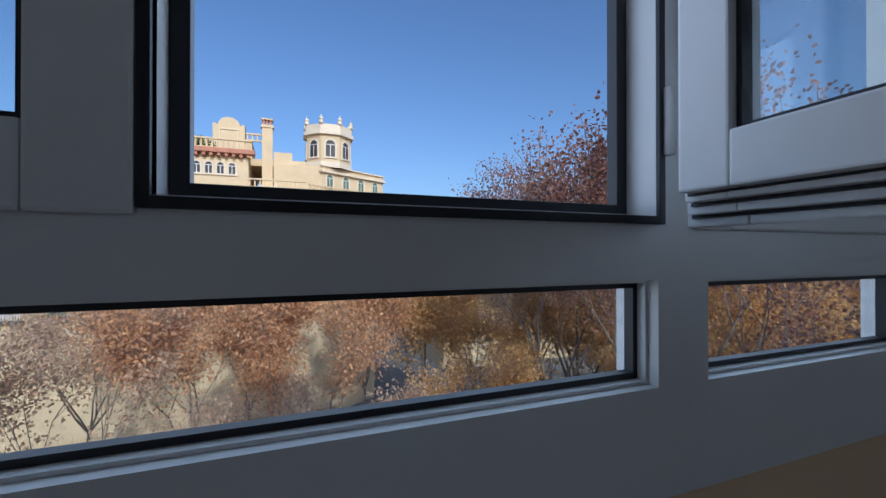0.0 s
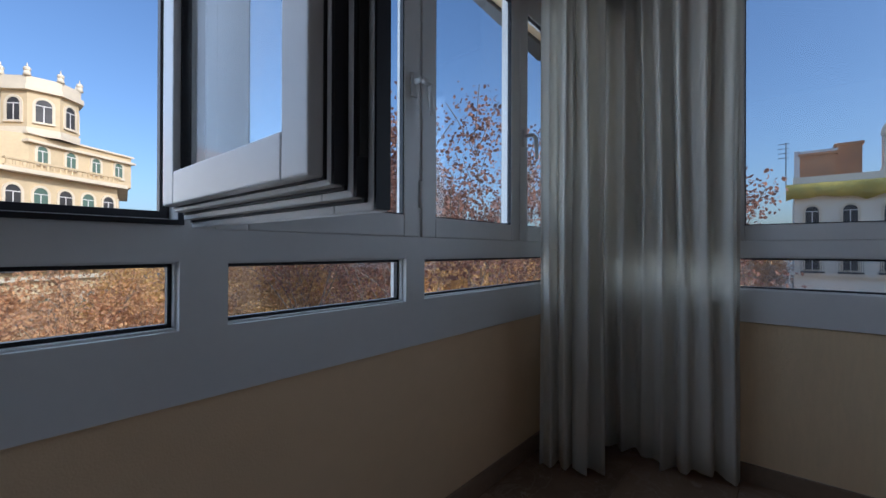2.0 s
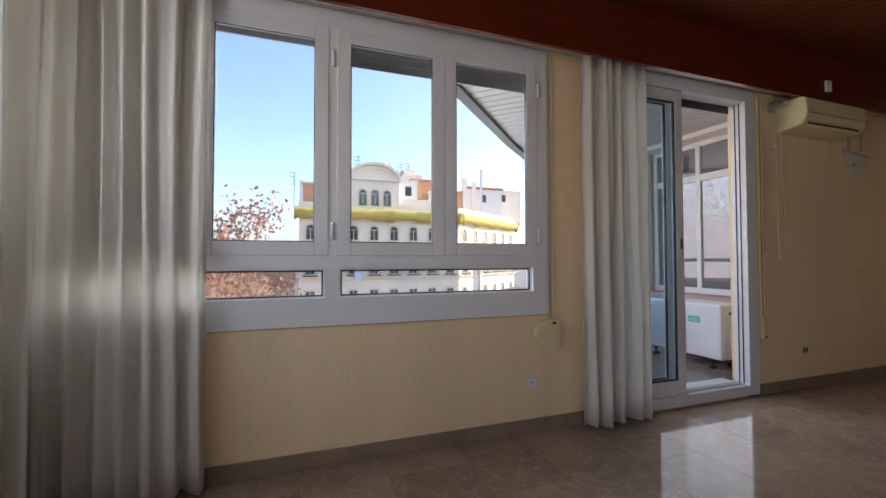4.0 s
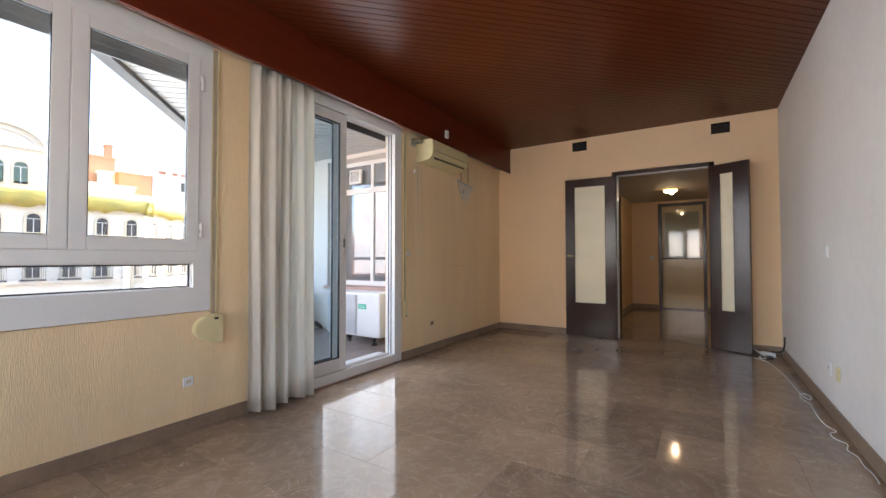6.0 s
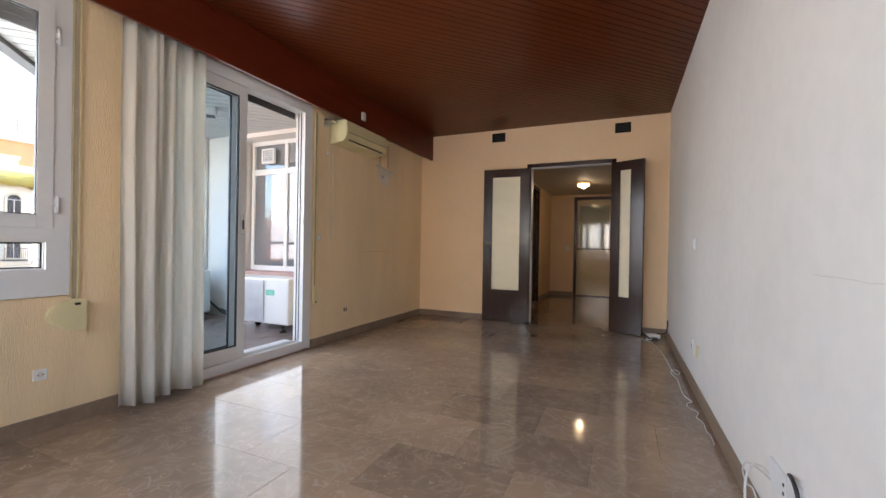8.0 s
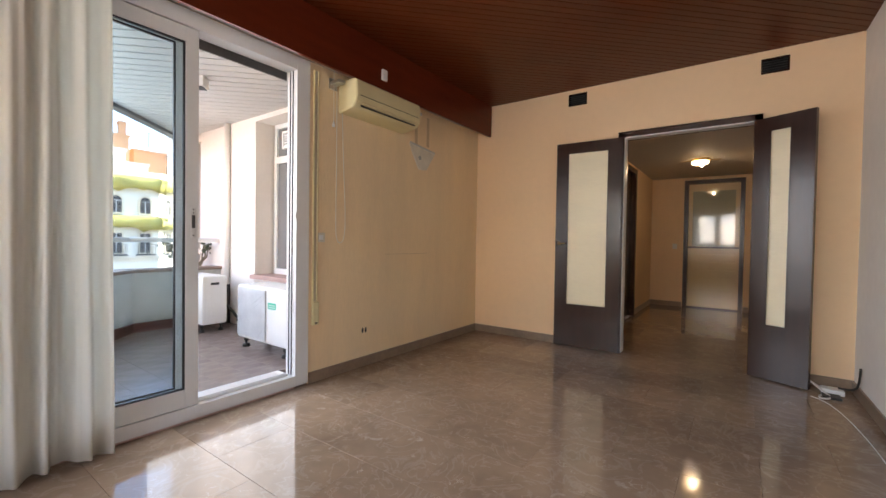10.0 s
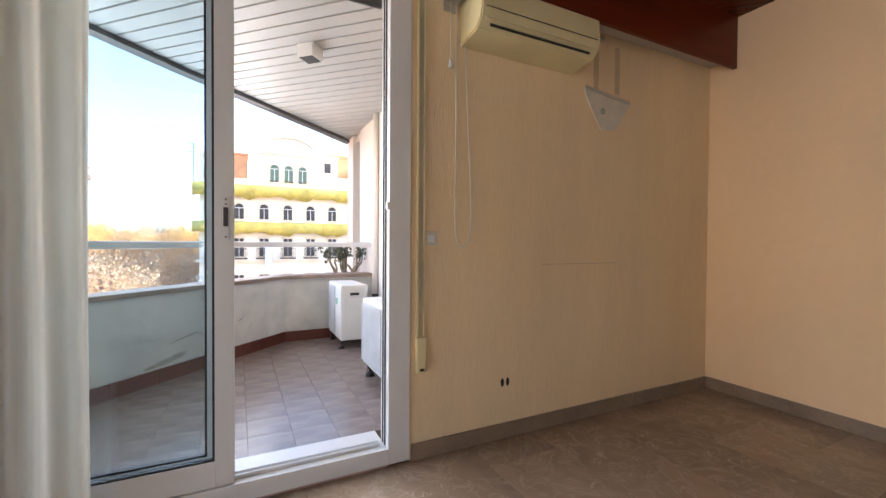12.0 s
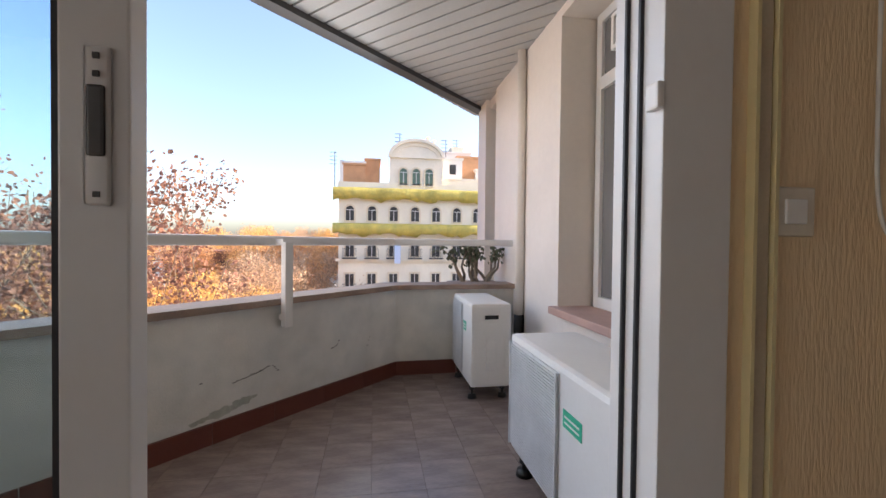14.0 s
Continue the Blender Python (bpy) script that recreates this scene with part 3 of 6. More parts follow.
wbox(bm, fS, SW - 0.0268, SW - 0.021, -0.059, -0.041, 0.028, SH - 0.028)
wbox(bm, fS, SW + 0.0003, SW + 0.004, -0.021, 0.0, 0.002, SH - 0.002)
part("edge_gasket", bm, M_GASKET, open_sash, "black rubber edge seals and painted shade of the free edge")
bm = bmesh.new()
wbox(bm, fS, SW - 0.0136, SW - 0.0055, -0.037, -0.025, 0.06, 0.30)
part("lock_strip", bm, M_DARK, open_sash, "black lock strip on the sash edge")
open_sash.matrix_world = Matrix.Translation((1.408, 0.935, Z_SASH0)) @ pose(0, 0, 0, 0, 0, -90.5)

fE = to_wall("x", XE)
win_e = thing("window_2", "white aluminium window with three sashes and low panes", "window", kind="structure")
holes = [(-0.345, 0.70, 0.835, 0.978), (-1.545, -0.42, 0.835, 0.978), (-0.34, 0.20, Z_SASH0 + 0.015, Z_SASH1 - 0.015), (-0.965, -0.43, Z_SASH0 + 0.015, Z_SASH1 - 0.015), (-1.55, -1.0, Z_SASH0 + 0.015, Z_SASH1 - 0.015)]
window_frame(win_e, fE, -1.645, 0.75, 0.695, 2.30, holes)
for a, b in ((-0.362, 0.222), (-0.981, -0.403), (-1.570, -0.984)):
    sash(win_e, fE, a, b, Z_SASH0, Z_SASH1)
for a, b in ((-0.345, 0.70), (-1.545, -0.42)):
    low_pane(win_e, fE, a, b)
for u, z in ((-0.383, 1.17), (-0.383, 2.05), (-1.585, 1.17), (-1.585, 2.05)):
    hinge(win_e, fE, u, z)
bm = bmesh.new()
for k, (a, b, z) in enumerate(((-0.34, 0.20, 2.155), (-0.965, -0.43, 2.078), (-1.55, -1.0, 2.078))):
    while z < 2.2:
        wbox(bm, fE, a - 0.03, b + 0.03, 0.10, 0.112, z, z + 0.0425, 0.0015)
        z += 0.043
part("roller_shutter", bm, M_EAVE, win_e, "grey roller shutter slats just lowered")

# sliding balcony door
door = thing("door_1", "white aluminium sliding balcony door standing half open", "sliding door", kind="structure")
bm = bmesh.new()
fr = lambda u0, u1, z0, z1, d0=-0.012, d1=0.10: wbox(bm, fE, u0, u1, d0, d1, z0, z1, 0.002)
fr(-3.505, -3.40, 0.012, 2.305)
fr(-2.04, -1.975, 0.012, 2.305)
fr(-3.40, -2.04, 2.215, 2.305)
fr(-3.40, -2.04, 0.012, 0.085, -0.012, 0.199)
part("door_frame", bm, M_ALU, door, "white aluminium door frame")
bm = bmesh.new()
for d in (0.03, 0.062):
    wbox(bm, fE, -3.40, -3.394, d, d + 0.005, 0.086, 2.214)
part("seal", bm, M_GASKET, door, "black door frame seals")
bm = bmesh.new()
for d in (0.03, 0.06):
    wbox(bm, fE, -3.375, -2.04, d, d + 0.006, 0.0855, 0.10)
part("track", bm, M_ALU, door, "aluminium sliding track")
# fixed and sliding leaves stacked at the north half
for d, a, b in ((-0.006, -2.768, -2.045), (0.045, -2.74, -2.06)):
    bm = bmesh.new()
    wbox(bm, fE, a, a + 0.069, d, d + 0.035, 0.09, 2.21, 0.003)
    wbox(bm, fE, b - 0.08, b, d, d + 0.035, 0.09, 2.21, 0.003)
    wbox(bm, fE, a + 0.069, b - 0.08, d, d + 0.035, 0.09, 0.19, 0.003)
    wbox(bm, fE, a + 0.069, b - 0.08, d, d + 0.035, 2.13, 2.21, 0.003)
    leaf = part("sliding_leaf", bm, M_ALU, door)
    pane(leaf, fE, a + 0.067, b - 0.078, 0.188, 2.132, d + 0.016, M_DOORGLASS)
    gasket(leaf, fE, a + 0.069, b - 0.08, 0.19, 2.13, d + 0.008, 0.008)
    if d < 0:
        bm = bmesh.new()
        wbox(bm, fE, -2.751, -2.726, d - 0.004, d - 0.0005, 1.046, 1.214, 0.004)
        hp = part("latch_plate", bm, M_ALU, leaf, "white recessed latch plate", True)
        bm = bmesh.new()
        wbox(bm, fE, -2.747, -2.730, d - 0.0075, d - 0.0038, 1.098, 1.172, 0.003)
        for z in (1.058, 1.184, 1.203):
            wbox(bm, fE, -2.7415, -2.7355, d - 0.0065, d - 0.0038, z - 0.003, z + 0.003)
        part("latch_slot", bm, M_EAVE, leaf, "dark latch slot and screws")
bm = bmesh.new()
wbox(bm, fE, -3.3995, -3.388, -0.016, 0.010, 1.190, 1.226, 0.004)
part("catch", bm, M_WHITEPLASTIC, door, "white plastic catch")
bm = bmesh.new()
wbox(bm, fE, -3.40, -2.04, 0.112, 0.124, 2.165, 2.30)
part("roller_shutter", bm, M_EAVE, door, "grey roller shutter edge")

# double door to the hall
ddoor = thing("door_2", "dark walnut double door with frosted glass standing open", "double door", kind="structure")
bm = bmesh.new()
yc = YS + 0.012
box(bm, 1.690, 1.745, YS - 0.165, yc, 0, 2.10, bevel=0.003)
box(bm, 0.660, 0.715, YS - 0.165, yc, 0, 2.10, bevel=0.003)
box(bm, 0.660, 1.745, YS - 0.165, yc, 2.0505, 2.10, bevel=0.003)
part("door_frame", bm, M_DOOR, ddoor, "dark walnut door casing")
boxes("edge_strip", M_WHITEPLASTIC, ddoor, [(1.682, 1.6895, YS - 0.10, YS + 0.004, 0.01, 2.042), (0.716, 1.682, YS - 0.10, YS + 0.004, 2.042, 2.0499)], "thin white rebate strip")


def leaf_mesh(name, width, gx0, gx1, handle_side):
    """A glazed leaf in its own frame: hinge at x = 0, free edge at x = width."""
    bm = bmesh.new()
    for a in ((0, gx0, 0, 2.03), (gx1, width, 0, 2.03), (gx0, gx1, 0, 0.415), (gx0, gx1, 1.93, 2.03)):
        box(bm, a[0], a[1], -0.018, 0.018, a[2], a[3])
    leaf = part(name, bm, M_DOOR, ddoor)
    bm = bmesh.new()
    box(bm, gx0, gx1, -0.006, 0.006, 0.415, 1.93)
    part("glass_panel", bm, M_FROST, leaf, "wavy frosted cream glass")
    bm = bmesh.new()
    for y in (-0.0195, 0.0195):
        for a in ((gx0, gx0 + 0.008, 0.415, 1.93), (gx1 - 0.008, gx1, 0.415, 1.93), (gx0, gx1, 0.415, 0.423), (gx0, gx1, 1.922, 1.93)):
            box(bm, a[0], a[1], y - 0.003, y + 0.003, a[2], a[3])
    part("bead", bm, M_DOOR, leaf)
    if handle_side:
        for s in (-1, 1):
            bm = bmesh.new()
            cyl(bm, (width - 0.035, s * 0.017, 1.03), (width - 0.035, s * 0.023, 1.03), 0.019, 0.017, seg=16)
            cyl(bm, (width - 0.035, s * 0.02, 1.03), (width - 0.035, s * 0.05, 1.03), 0.007)
            cyl(bm, (width - 0.03, s * 0.048, 1.03), (width - 0.105, s * 0.048, 1.028), 0.007, 0.005)
            part("handle", bm, M_BRASS, leaf, "brass lever handle", True)
    return leaf


lf = leaf_mesh("door_leaf", 0.615, 0.115, 0.50, True)
lf.matrix_world = Matrix.Translation((1.70, YS + 0.036, 0.012)) @ pose(0, 0, 0, 0, 0, 2.5)
lf = leaf_mesh("narrow_leaf", 0.385, 0.105, 0.245, False)
lf.matrix_world = Matrix.Translation((0.705, YS + 0.034, 0.012)) @ pose(0, 0, 0, 0, 0, 180 - 26)

# doors of the hall
d3 = thing("door_3", "cream door with glossy upper glass in a dark frame", "door", kind="structure")
boxes("door_frame", M_DOOR, d3, [(1.48, 1.54, HALL_S - 0.12, HALL_S + 0.015, 0, 2.11), (0.72, 0.78, HALL_S - 0.12, HALL_S + 0.015, 0, 2.11), (0.7801, 1.4799, HALL_S - 0.12, HALL_S + 0.015, 2.05, 2.11)], "dark walnut casing")
boxes("door_panel", M_CREAMDOOR, d3, [(0.785, 1.475, HALL_S - 0.09, HALL_S - 0.05, 0.02, 0.99), (0.785, 0.84, HALL_S - 0.09, HALL_S - 0.05, 0.99, 2.045), (1.42, 1.475, HALL_S - 0.09, HALL_S - 0.05, 0.99, 2.045), (0.84, 1.42, HALL_S - 0.09, HALL_S - 0.05, 1.93, 2.045)])
boxes("glass_panel", M_DARKGLASS, d3, [(0.84, 1.42, HALL_S - 0.075, HALL_S - 0.065, 1.02, 1.93)], "grey-green glossy glass")
boxes("rail", M_DOOR, d3, [(0.785, 1.475, HALL_S - 0.092, HALL_S - 0.042, 0.99, 1.018)], "dark cross rail")
for z in (0.20, 0.40, 0.53, 0.66, 0.79):
    boxes("slat", M_CREAMDOOR, d3, [(0.82, 1.44, HALL_S - 0.05, HALL_S - 0.036, z, z + 0.1)], bevel=0.004)
boxes("threshold_strip", M_DOOR, d3, [(0.7801, 1.4799, HALL_S - 0.10, HALL_S - 0.02, 0.0005, 0.019)], "dark threshold strip")
# Unseen slab added behind the door to block sky light leaking beneath it.
bm = bmesh.new()
box(bm, 0.5, 1.8, HALL_S - 0.30, HALL_S - 0.205, -0.1, 2.4)
single("wall_behind_door", bm, M_WALL, "added unseen slab that stops light leaking under the hall door", "wall", "structure")
d4 = thing("door_4", "dark walnut side door frame of the hall, door closed", "door", kind="structure")
boxes("door_frame", M_DOOR, d4, [(HALL_E - 0.015, HALL_E + 0.12, -8.23, -8.15, 0, 2.12), (HALL_E - 0.015, HALL_E + 0.12, -7.35, -7.27, 0, 2.12), (HALL_E - 0.015, HALL_E + 0.12, -8.15, -7.35, 2.05, 2.12)])
boxes("door_panel", M_DOOR, d4, [(HALL_E + 0.04, HALL_E + 0.08, -8.149, -7.351, 0.01, 2.049)])

# ---------- balcony ----------
BAL_S, BAL_Z = -4.05, 2.33
BF = 0.08  # balcony floor
PA, PB, PC = Vector((3.52, -0.975)), Vector((5.68, -3.18)), Vector((5.70, BAL_S))
OUT = Vector((0.714, 0.70))


def strip(a, b, w):
    """Plan quad of width w on the outer side of the line a-b."""
    n = Vector((b[1] - a[1], -(b[0] - a[0]))).normalized() * -w
    return [tuple(a), tuple(b), (b[0] + n.x, b[1] + n.y), (a[0] + n.x, a[1] + n.y)]


def parapet(z0, z1, w, name, material, label, cat, shift=0.0):
    bm = bmesh.new()
    o = OUT * shift
    a, b, c = PA + o, PB + Vector((shift, shift * 0.4)), PC + Vector((shift, 0))
    p2 = b + Vector((w * 1.0, w * 0.38))
    prism(bm, [tuple(a), tuple(b), tuple(p2), tuple(a + OUT * w)], z0, z1)
    prism(bm, [tuple(b), tuple(c), (c.x + w, c.y), tuple(p2)], z0, z1)
    return single(name, bm, material, label, cat, "structure")


parapet(-0.12, 0.68, 0.16, "balcony_parapet", M_BALWALL, "stained white rendered balcony parapet, cracked", "parapet")
parapet(0.68, 0.713, 0.21, "parapet_cap", M_CAP, "worn brown stone cap on the parapet", "parapet cap", shift=-0.03)
bm = bmesh.new()
prism(bm, [(XE + 0.20, BAL_S), (PC.x, PC.y), (PB.x, PB.y), (PA.x, PA.y), (XE + 0.20, -0.95)], -0.15, BF - 0.012)
single("balcony_floor", bm, M_BALTILE, "brown mortar bed under the balcony tiles", "floor", "structure")
bm = bmesh.new()
box(bm, XE - 0.005, XE + 0.20, -3.40, -2.04, -0.05, 0.010)
single("threshold", bm, M_PINKSILL, "stone threshold under the sliding door", "threshold", "structure")
wall_y("wall_balcony_south", BAL_S - 0.30, BAL_S, 3.505, 6.20, -0.15, 2.60, [(3.80, 4.965, 0.63, 2.28)], M_OUTWALL, "pale rendered exterior wall beside the balcony")
bm = bmesh.new()
box(bm, 6.20, 6.26, BAL_S - 0.35, BAL_S - 0.02, -0.15, 2.5)
box(bm, 6.48, 6.75, BAL_S - 0.35, BAL_S + 0.01, -0.15, 2.5)
box(bm, 6.26, 6.48, BAL_S - 0.35, BAL_S - 0.03, -0.15, 0.35)
box(bm, 6.26, 6.48, BAL_S - 0.35, BAL_S - 0.03, 2.25, 2.5)
box(bm, 6.26, 6.48, BAL_S - 0.30, BAL_S - 0.08, 0.83, 0.90)
single("wall_balcony_end", bm, M_OUTWALL, "white pier beyond the balcony with a narrow window", "wall", "structure")
w4 = thing("window_4", "narrow dark window in the white pier", "window", kind="structure")
boxes("pane", M_FWIN, w4, [(6.26, 6.48, BAL_S - 0.30, BAL_S - 0.28, 0.35, 2.25)])
# wall of the building to the north side of the corner, seen from outside only
bm = bmesh.new()
box(bm, XW - 0.2, XE + 0.2, YN + 0.001, YN + 0.2, -16, -0.001)
box(bm, XE + 0.001, XE + 0.2, BAL_S - 0.3, YN, -16, -0.16)
box(bm, XW - 0.2, XE + 0.2, YN, YN + 0.2, 2.79, 6)
box(bm, XE, XE + 0.2, BAL_S - 0.3, YN, 2.79, 6)
box(bm, XE + 0.2, 7.04, -12.0, BAL_S - 0.352, -16, 6)
single("outer_wall", bm, M_OUTWALL, "pale rendered apartment building around the room", "wall", "structure")
# window over the air conditioners
w3 = thing("window_3", "white window with transom over the outdoor units", "window", kind="structure")
fB = to_wall("y", BAL_S - 0.20)
bm = bmesh.new()
fb = lambda u0, u1, z0, z1: wbox(bm, fB, u0, u1, -0.05, 0.0, z0, z1, 0.002)
for u in (3.80, 4.34, 4.89):
    fb(u, u + 0.05, 0.66, 2.28)
for u0, u1 in ((3.85, 4.34), (4.39, 4.89)):
    fb(u0, u1, 0.66, 0.72), fb(u0, u1, 1.86, 1.93), fb(u0, u1, 2.23, 2.28)
part("window_frame", bm, M_ALU, w3)
for u0, u1 in ((3.85, 4.34), (4.39, 4.89)):
    for z0, z1 in ((0.72, 1.86), (1.93, 2.23)):
        bm = bmesh.new()
        wbox(bm, fB, u0, u1, -0.03, -0.02, z0, z1)
        part("pane", bm, M_REFLECT, w3, "dark glass reflecting the trees")
bm = bmesh.new()
box(bm, 3.78, 4.985, BAL_S - 0.20, BAL_S + 0.05, 0.618, 0.66, bevel=0.006)
part("window_sill", bm, M_PINKSILL, w3, "pink stone sill")
# slatted metal soffit with a dark edge
EAVE = [(3.50, -0.80), (5.20, -2.40), (6.95, -4.20), (6.95, -4.36), (3.50, -4.36)]
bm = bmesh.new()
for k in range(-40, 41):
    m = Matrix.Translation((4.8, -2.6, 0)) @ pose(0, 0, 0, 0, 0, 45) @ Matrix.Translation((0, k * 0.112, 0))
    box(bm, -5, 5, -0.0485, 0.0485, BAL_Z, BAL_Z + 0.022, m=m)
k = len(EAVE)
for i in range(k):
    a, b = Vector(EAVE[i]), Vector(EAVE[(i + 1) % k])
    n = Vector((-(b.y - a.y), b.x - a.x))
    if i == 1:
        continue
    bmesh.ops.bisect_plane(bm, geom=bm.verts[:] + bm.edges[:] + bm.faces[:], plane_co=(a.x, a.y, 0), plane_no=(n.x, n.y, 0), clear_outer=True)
single("balcony_ceiling", bm, M_SOFFIT, "white metal slat soffit over the balcony, dimmed by a greyed colour", "ceiling", "structure")
# Solid dark sheet added to paint the shade seen between the slats.
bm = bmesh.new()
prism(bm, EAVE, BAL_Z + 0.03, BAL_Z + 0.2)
single("balcony_ceiling_void", bm, M_EAVE, "dark sheet above the soffit slats, shade of their gaps in its colour", "ceiling", "structure")
bm = bmesh.new()
for a, b in ((EAVE[0], EAVE[1]), (EAVE[1], EAVE[2])):
    d = (Vector(b) - Vector(a)).normalized()
    n = Vector((-d.y, d.x)) * -0.09
    prism(bm, [a, b, (b[0] + n.x, b[1] + n.y), (a[0] + n.x, a[1] + n.y)], BAL_Z - 0.035, BAL_Z + 0.22)
prism(bm, [(2.75, 1.19), (3.6, 1.19), (3.6, -0.9), (3.51, -0.9), (3.51, 1.1), (2.75, 1.1)][:3] + [(3.6, 1.30), (2.75, 1.24)], BAL_Z - 0.05, BAL_Z + 0.2)
single("eave_edge", bm, M_EAVE, "dark grey metal edge beam of the eave", "eave", "structure")
vf = thing("window_ventilator", "small white ventilator set in the transom pane", "ventilator")
boxes("frame", M_WHITEPLASTIC, vf, [(4.52, 4.54, BAL_S - 0.184, BAL_S - 0.15, 1.99, 2.17), (4.70, 4.72, BAL_S - 0.184, BAL_S - 0.15, 1.99, 2.17), (4.54, 4.70, BAL_S - 0.184, BAL_S - 0.15, 2.15, 2.17), (4.54, 4.70, BAL_S - 0.184, BAL_S - 0.15, 1.99, 2.01)], "white square frame")
for k in range(5):
    boxes("blade", M_ACGRILLE, vf, [(4.54, 4.70, BAL_S - 0.18, BAL_S - 0.16, 2.015 + k * 0.027, 2.033 + k * 0.027)])
# railing
rail = thing("railing", "white painted tubular balcony railing on the parapet", "railing")
RA, RB, RC = PA + OUT * 0.06, PB + Vector((0.055, 0.02)), PC + Vector((0.055, 0))
bm = bmesh.new()
for a, b in ((RA, RB), (RB, RC)):
    d = (b - a).normalized()
    ang = math.degrees(math.atan2(d.y, d.x))
    L = (b - a).length
    box(bm, -0.02, L + 0.02, -0.025, 0.025, 0.987, 1.037, bevel=0.012, m=Matrix.Translation((a.x, a.y, 0)) @ pose(0, 0, 0, 0, 0, ang))
part("handrail", bm, M_METALSLAT, rail)
for s in (0.20, 0.71):
    p = RA.lerp(RB, s)
    bm = bmesh.new()
    m = Matrix.Translation((p.x, p.y, 0)) @ pose(0, 0, 0, 0, 0, -50)
    box(bm, -0.022, 0.022, -0.138, -0.094, 0.57, 1.005, bevel=0.004, m=m)
    box(bm, -0.016, 0.016, -0.10, -0.02, 0.992, 1.020, bevel=0.003, m=m)
    box(bm, -0.016, 0.016, -0.10, -0.058, 0.60, 0.63, bevel=0.003, m=m)
    part("post", bm, M_METALSLAT, rail, "white square post, rusty foot")


def outdoor_unit(width, height, depth, right_side):
    """Outdoor air-conditioning unit; its front faces local +y, its base is z = 0."""
    u = thing("outdoor_unit", "white outdoor air conditioning unit on short rubber feet", "air conditioner", group="outdoor units on the balcony")
    bm = bmesh.new()
    box(bm, 0, width, -depth, 0, 0.09, height, bevel=0.022)
    part("casing", bm, M_ACWHITE, u, smooth=False)
    bm = bmesh.new()
    g0, g1 = width * 0.42, width - 0.03
    box(bm, g0, g1, 0.0005, 0.004, 0.12, height - 0.03)
    part("fan_opening", bm, M_ACGRILLE, u, "grey fan opening")
    bm = bmesh.new()
    z = 0.125
    while z < height - 0.04:
        box(bm, g0 + 0.004, g1 - 0.004, 0.0045, 0.011, z, z + 0.0065)
        z += 0.012
    for x in (g0 + 0.004, g1 - 0.004):
        box(bm, x - 0.005, x + 0.005, 0.009, 0.014, 0.12, height - 0.03)
    part("grille", bm, M_ACGRILLE, u, "pale grey fan grille")
    bm = bmesh.new()
    box(bm, width * 0.24, width * 0.38, 0.001, 0.003, height - 0.20, height - 0.14)
    lab = part("label", bm, M_GREEN, u, "green printed label")
    bm = bmesh.new()
    for k in range(2):
        box(bm, width * 0.255, width * 0.365, 0.0032, 0.004, height - 0.185 + k * 0.02, height - 0.178 + k * 0.02)
    part("label_lines", bm, M_WHITEPLASTIC, lab, "white print lines")
    bm = bmesh.new()
    x = 0.0 if right_side else width
    s = -1 if right_side else 1
    box(bm, x, x + s * 0.004, -depth + 0.05, -0.05, 0.14, height - 0.12, bevel=0.002)
    part("service_panel", bm, M_ACWHITE, u, "white service panel")
    bm = bmesh.new()
    box(bm, x + s * 0.002, x + s * 0.006, -depth + 0.10, -0.10, height - 0.10, height - 0.075)
    part("name_plate", bm, M_DARK, u, "dark name plate")
    bm = bmesh.new()
    box(bm, x + s * 0.004, x + s * 0.014, -depth * 0.6, -depth * 0.35, 0.2, 0.4, bevel=0.004)
    part("valve_cover", bm, M_ACWHITE, u, "white valve cover")
    for fx in (0.1, width - 0.1):
        for fy in (-depth + 0.04, -0.03):
            bm = bmesh.new()
            cyl(bm, (fx, fy, 0.0), (fx, fy, 0.028), 0.034, 0.028)
            cyl(bm, (fx, fy, 0.026), (fx, fy, 0.06), 0.009)
            cyl(bm, (fx, fy, 0.058), (fx, fy, 0.09), 0.02)
            part("foot", bm, M_DARK, u, "black rubber levelling foot", True)
    return u


u1 = outdoor_unit(0.80, 0.63, 0.30, True)
u1.matrix_world = Matrix.Translation((3.66, -3.60, BF))
u2 = copy_thing(u1, Matrix.Translation((5.12, -3.59, BF)))
u1.scale = (1.0, 1.0, 0.88)
u2.scale = (0.66, 0.82, 0.913)
bm = bmesh.new()
cyl(bm, (5.50, BAL_S + 0.03, 0.52), (5.50, BAL_S + 0.03, BAL_Z), 0.03, seg=16)
dp = thing("drain_pipe", "white downpipe on the balcony wall ending in a black stub", "pipe")
part("pipe", bm, M_OUTWALL, dp, smooth=True)
bm = bmesh.new()
cyl(bm, (5.50, BAL_S + 0.03, BF), (5.50, BAL_S + 0.03, 0.52), 0.035, seg=16)
part("stub", bm, M_DARK, dp, "black lower stub", True)
tube("hose", [(5.0, -3.88, 0.20), (4.9, -3.95, 0.12), (5.1, -4.0, 0.10), (5.44, -3.98, 0.32)], 0.014, M_DARK, None, "black insulated refrigerant hose behind the units", "hose")
cf = thing("balcony_light", "white square ceiling spotlight with dark opening", "lamp")
bm = bmesh.new()
mL45 = Matrix.Translation((4.34, -3.21, 0)) @ pose(0, 0, 0, 0, 0, 45)
box(bm, -0.06, 0.06, -0.06, 0.06, BAL_Z - 0.085, BAL_Z - 0.0005, bevel=0.004, m=mL45)
part("housing", bm, M_METALSLAT, cf)
bm = bmesh.new()
box(bm, -0.05, 0.05, -0.05, 0.05, BAL_Z - 0.0885, BAL_Z - 0.0852, m=mL45)
part("opening", bm, M_DARK, cf, "dark lamp opening")
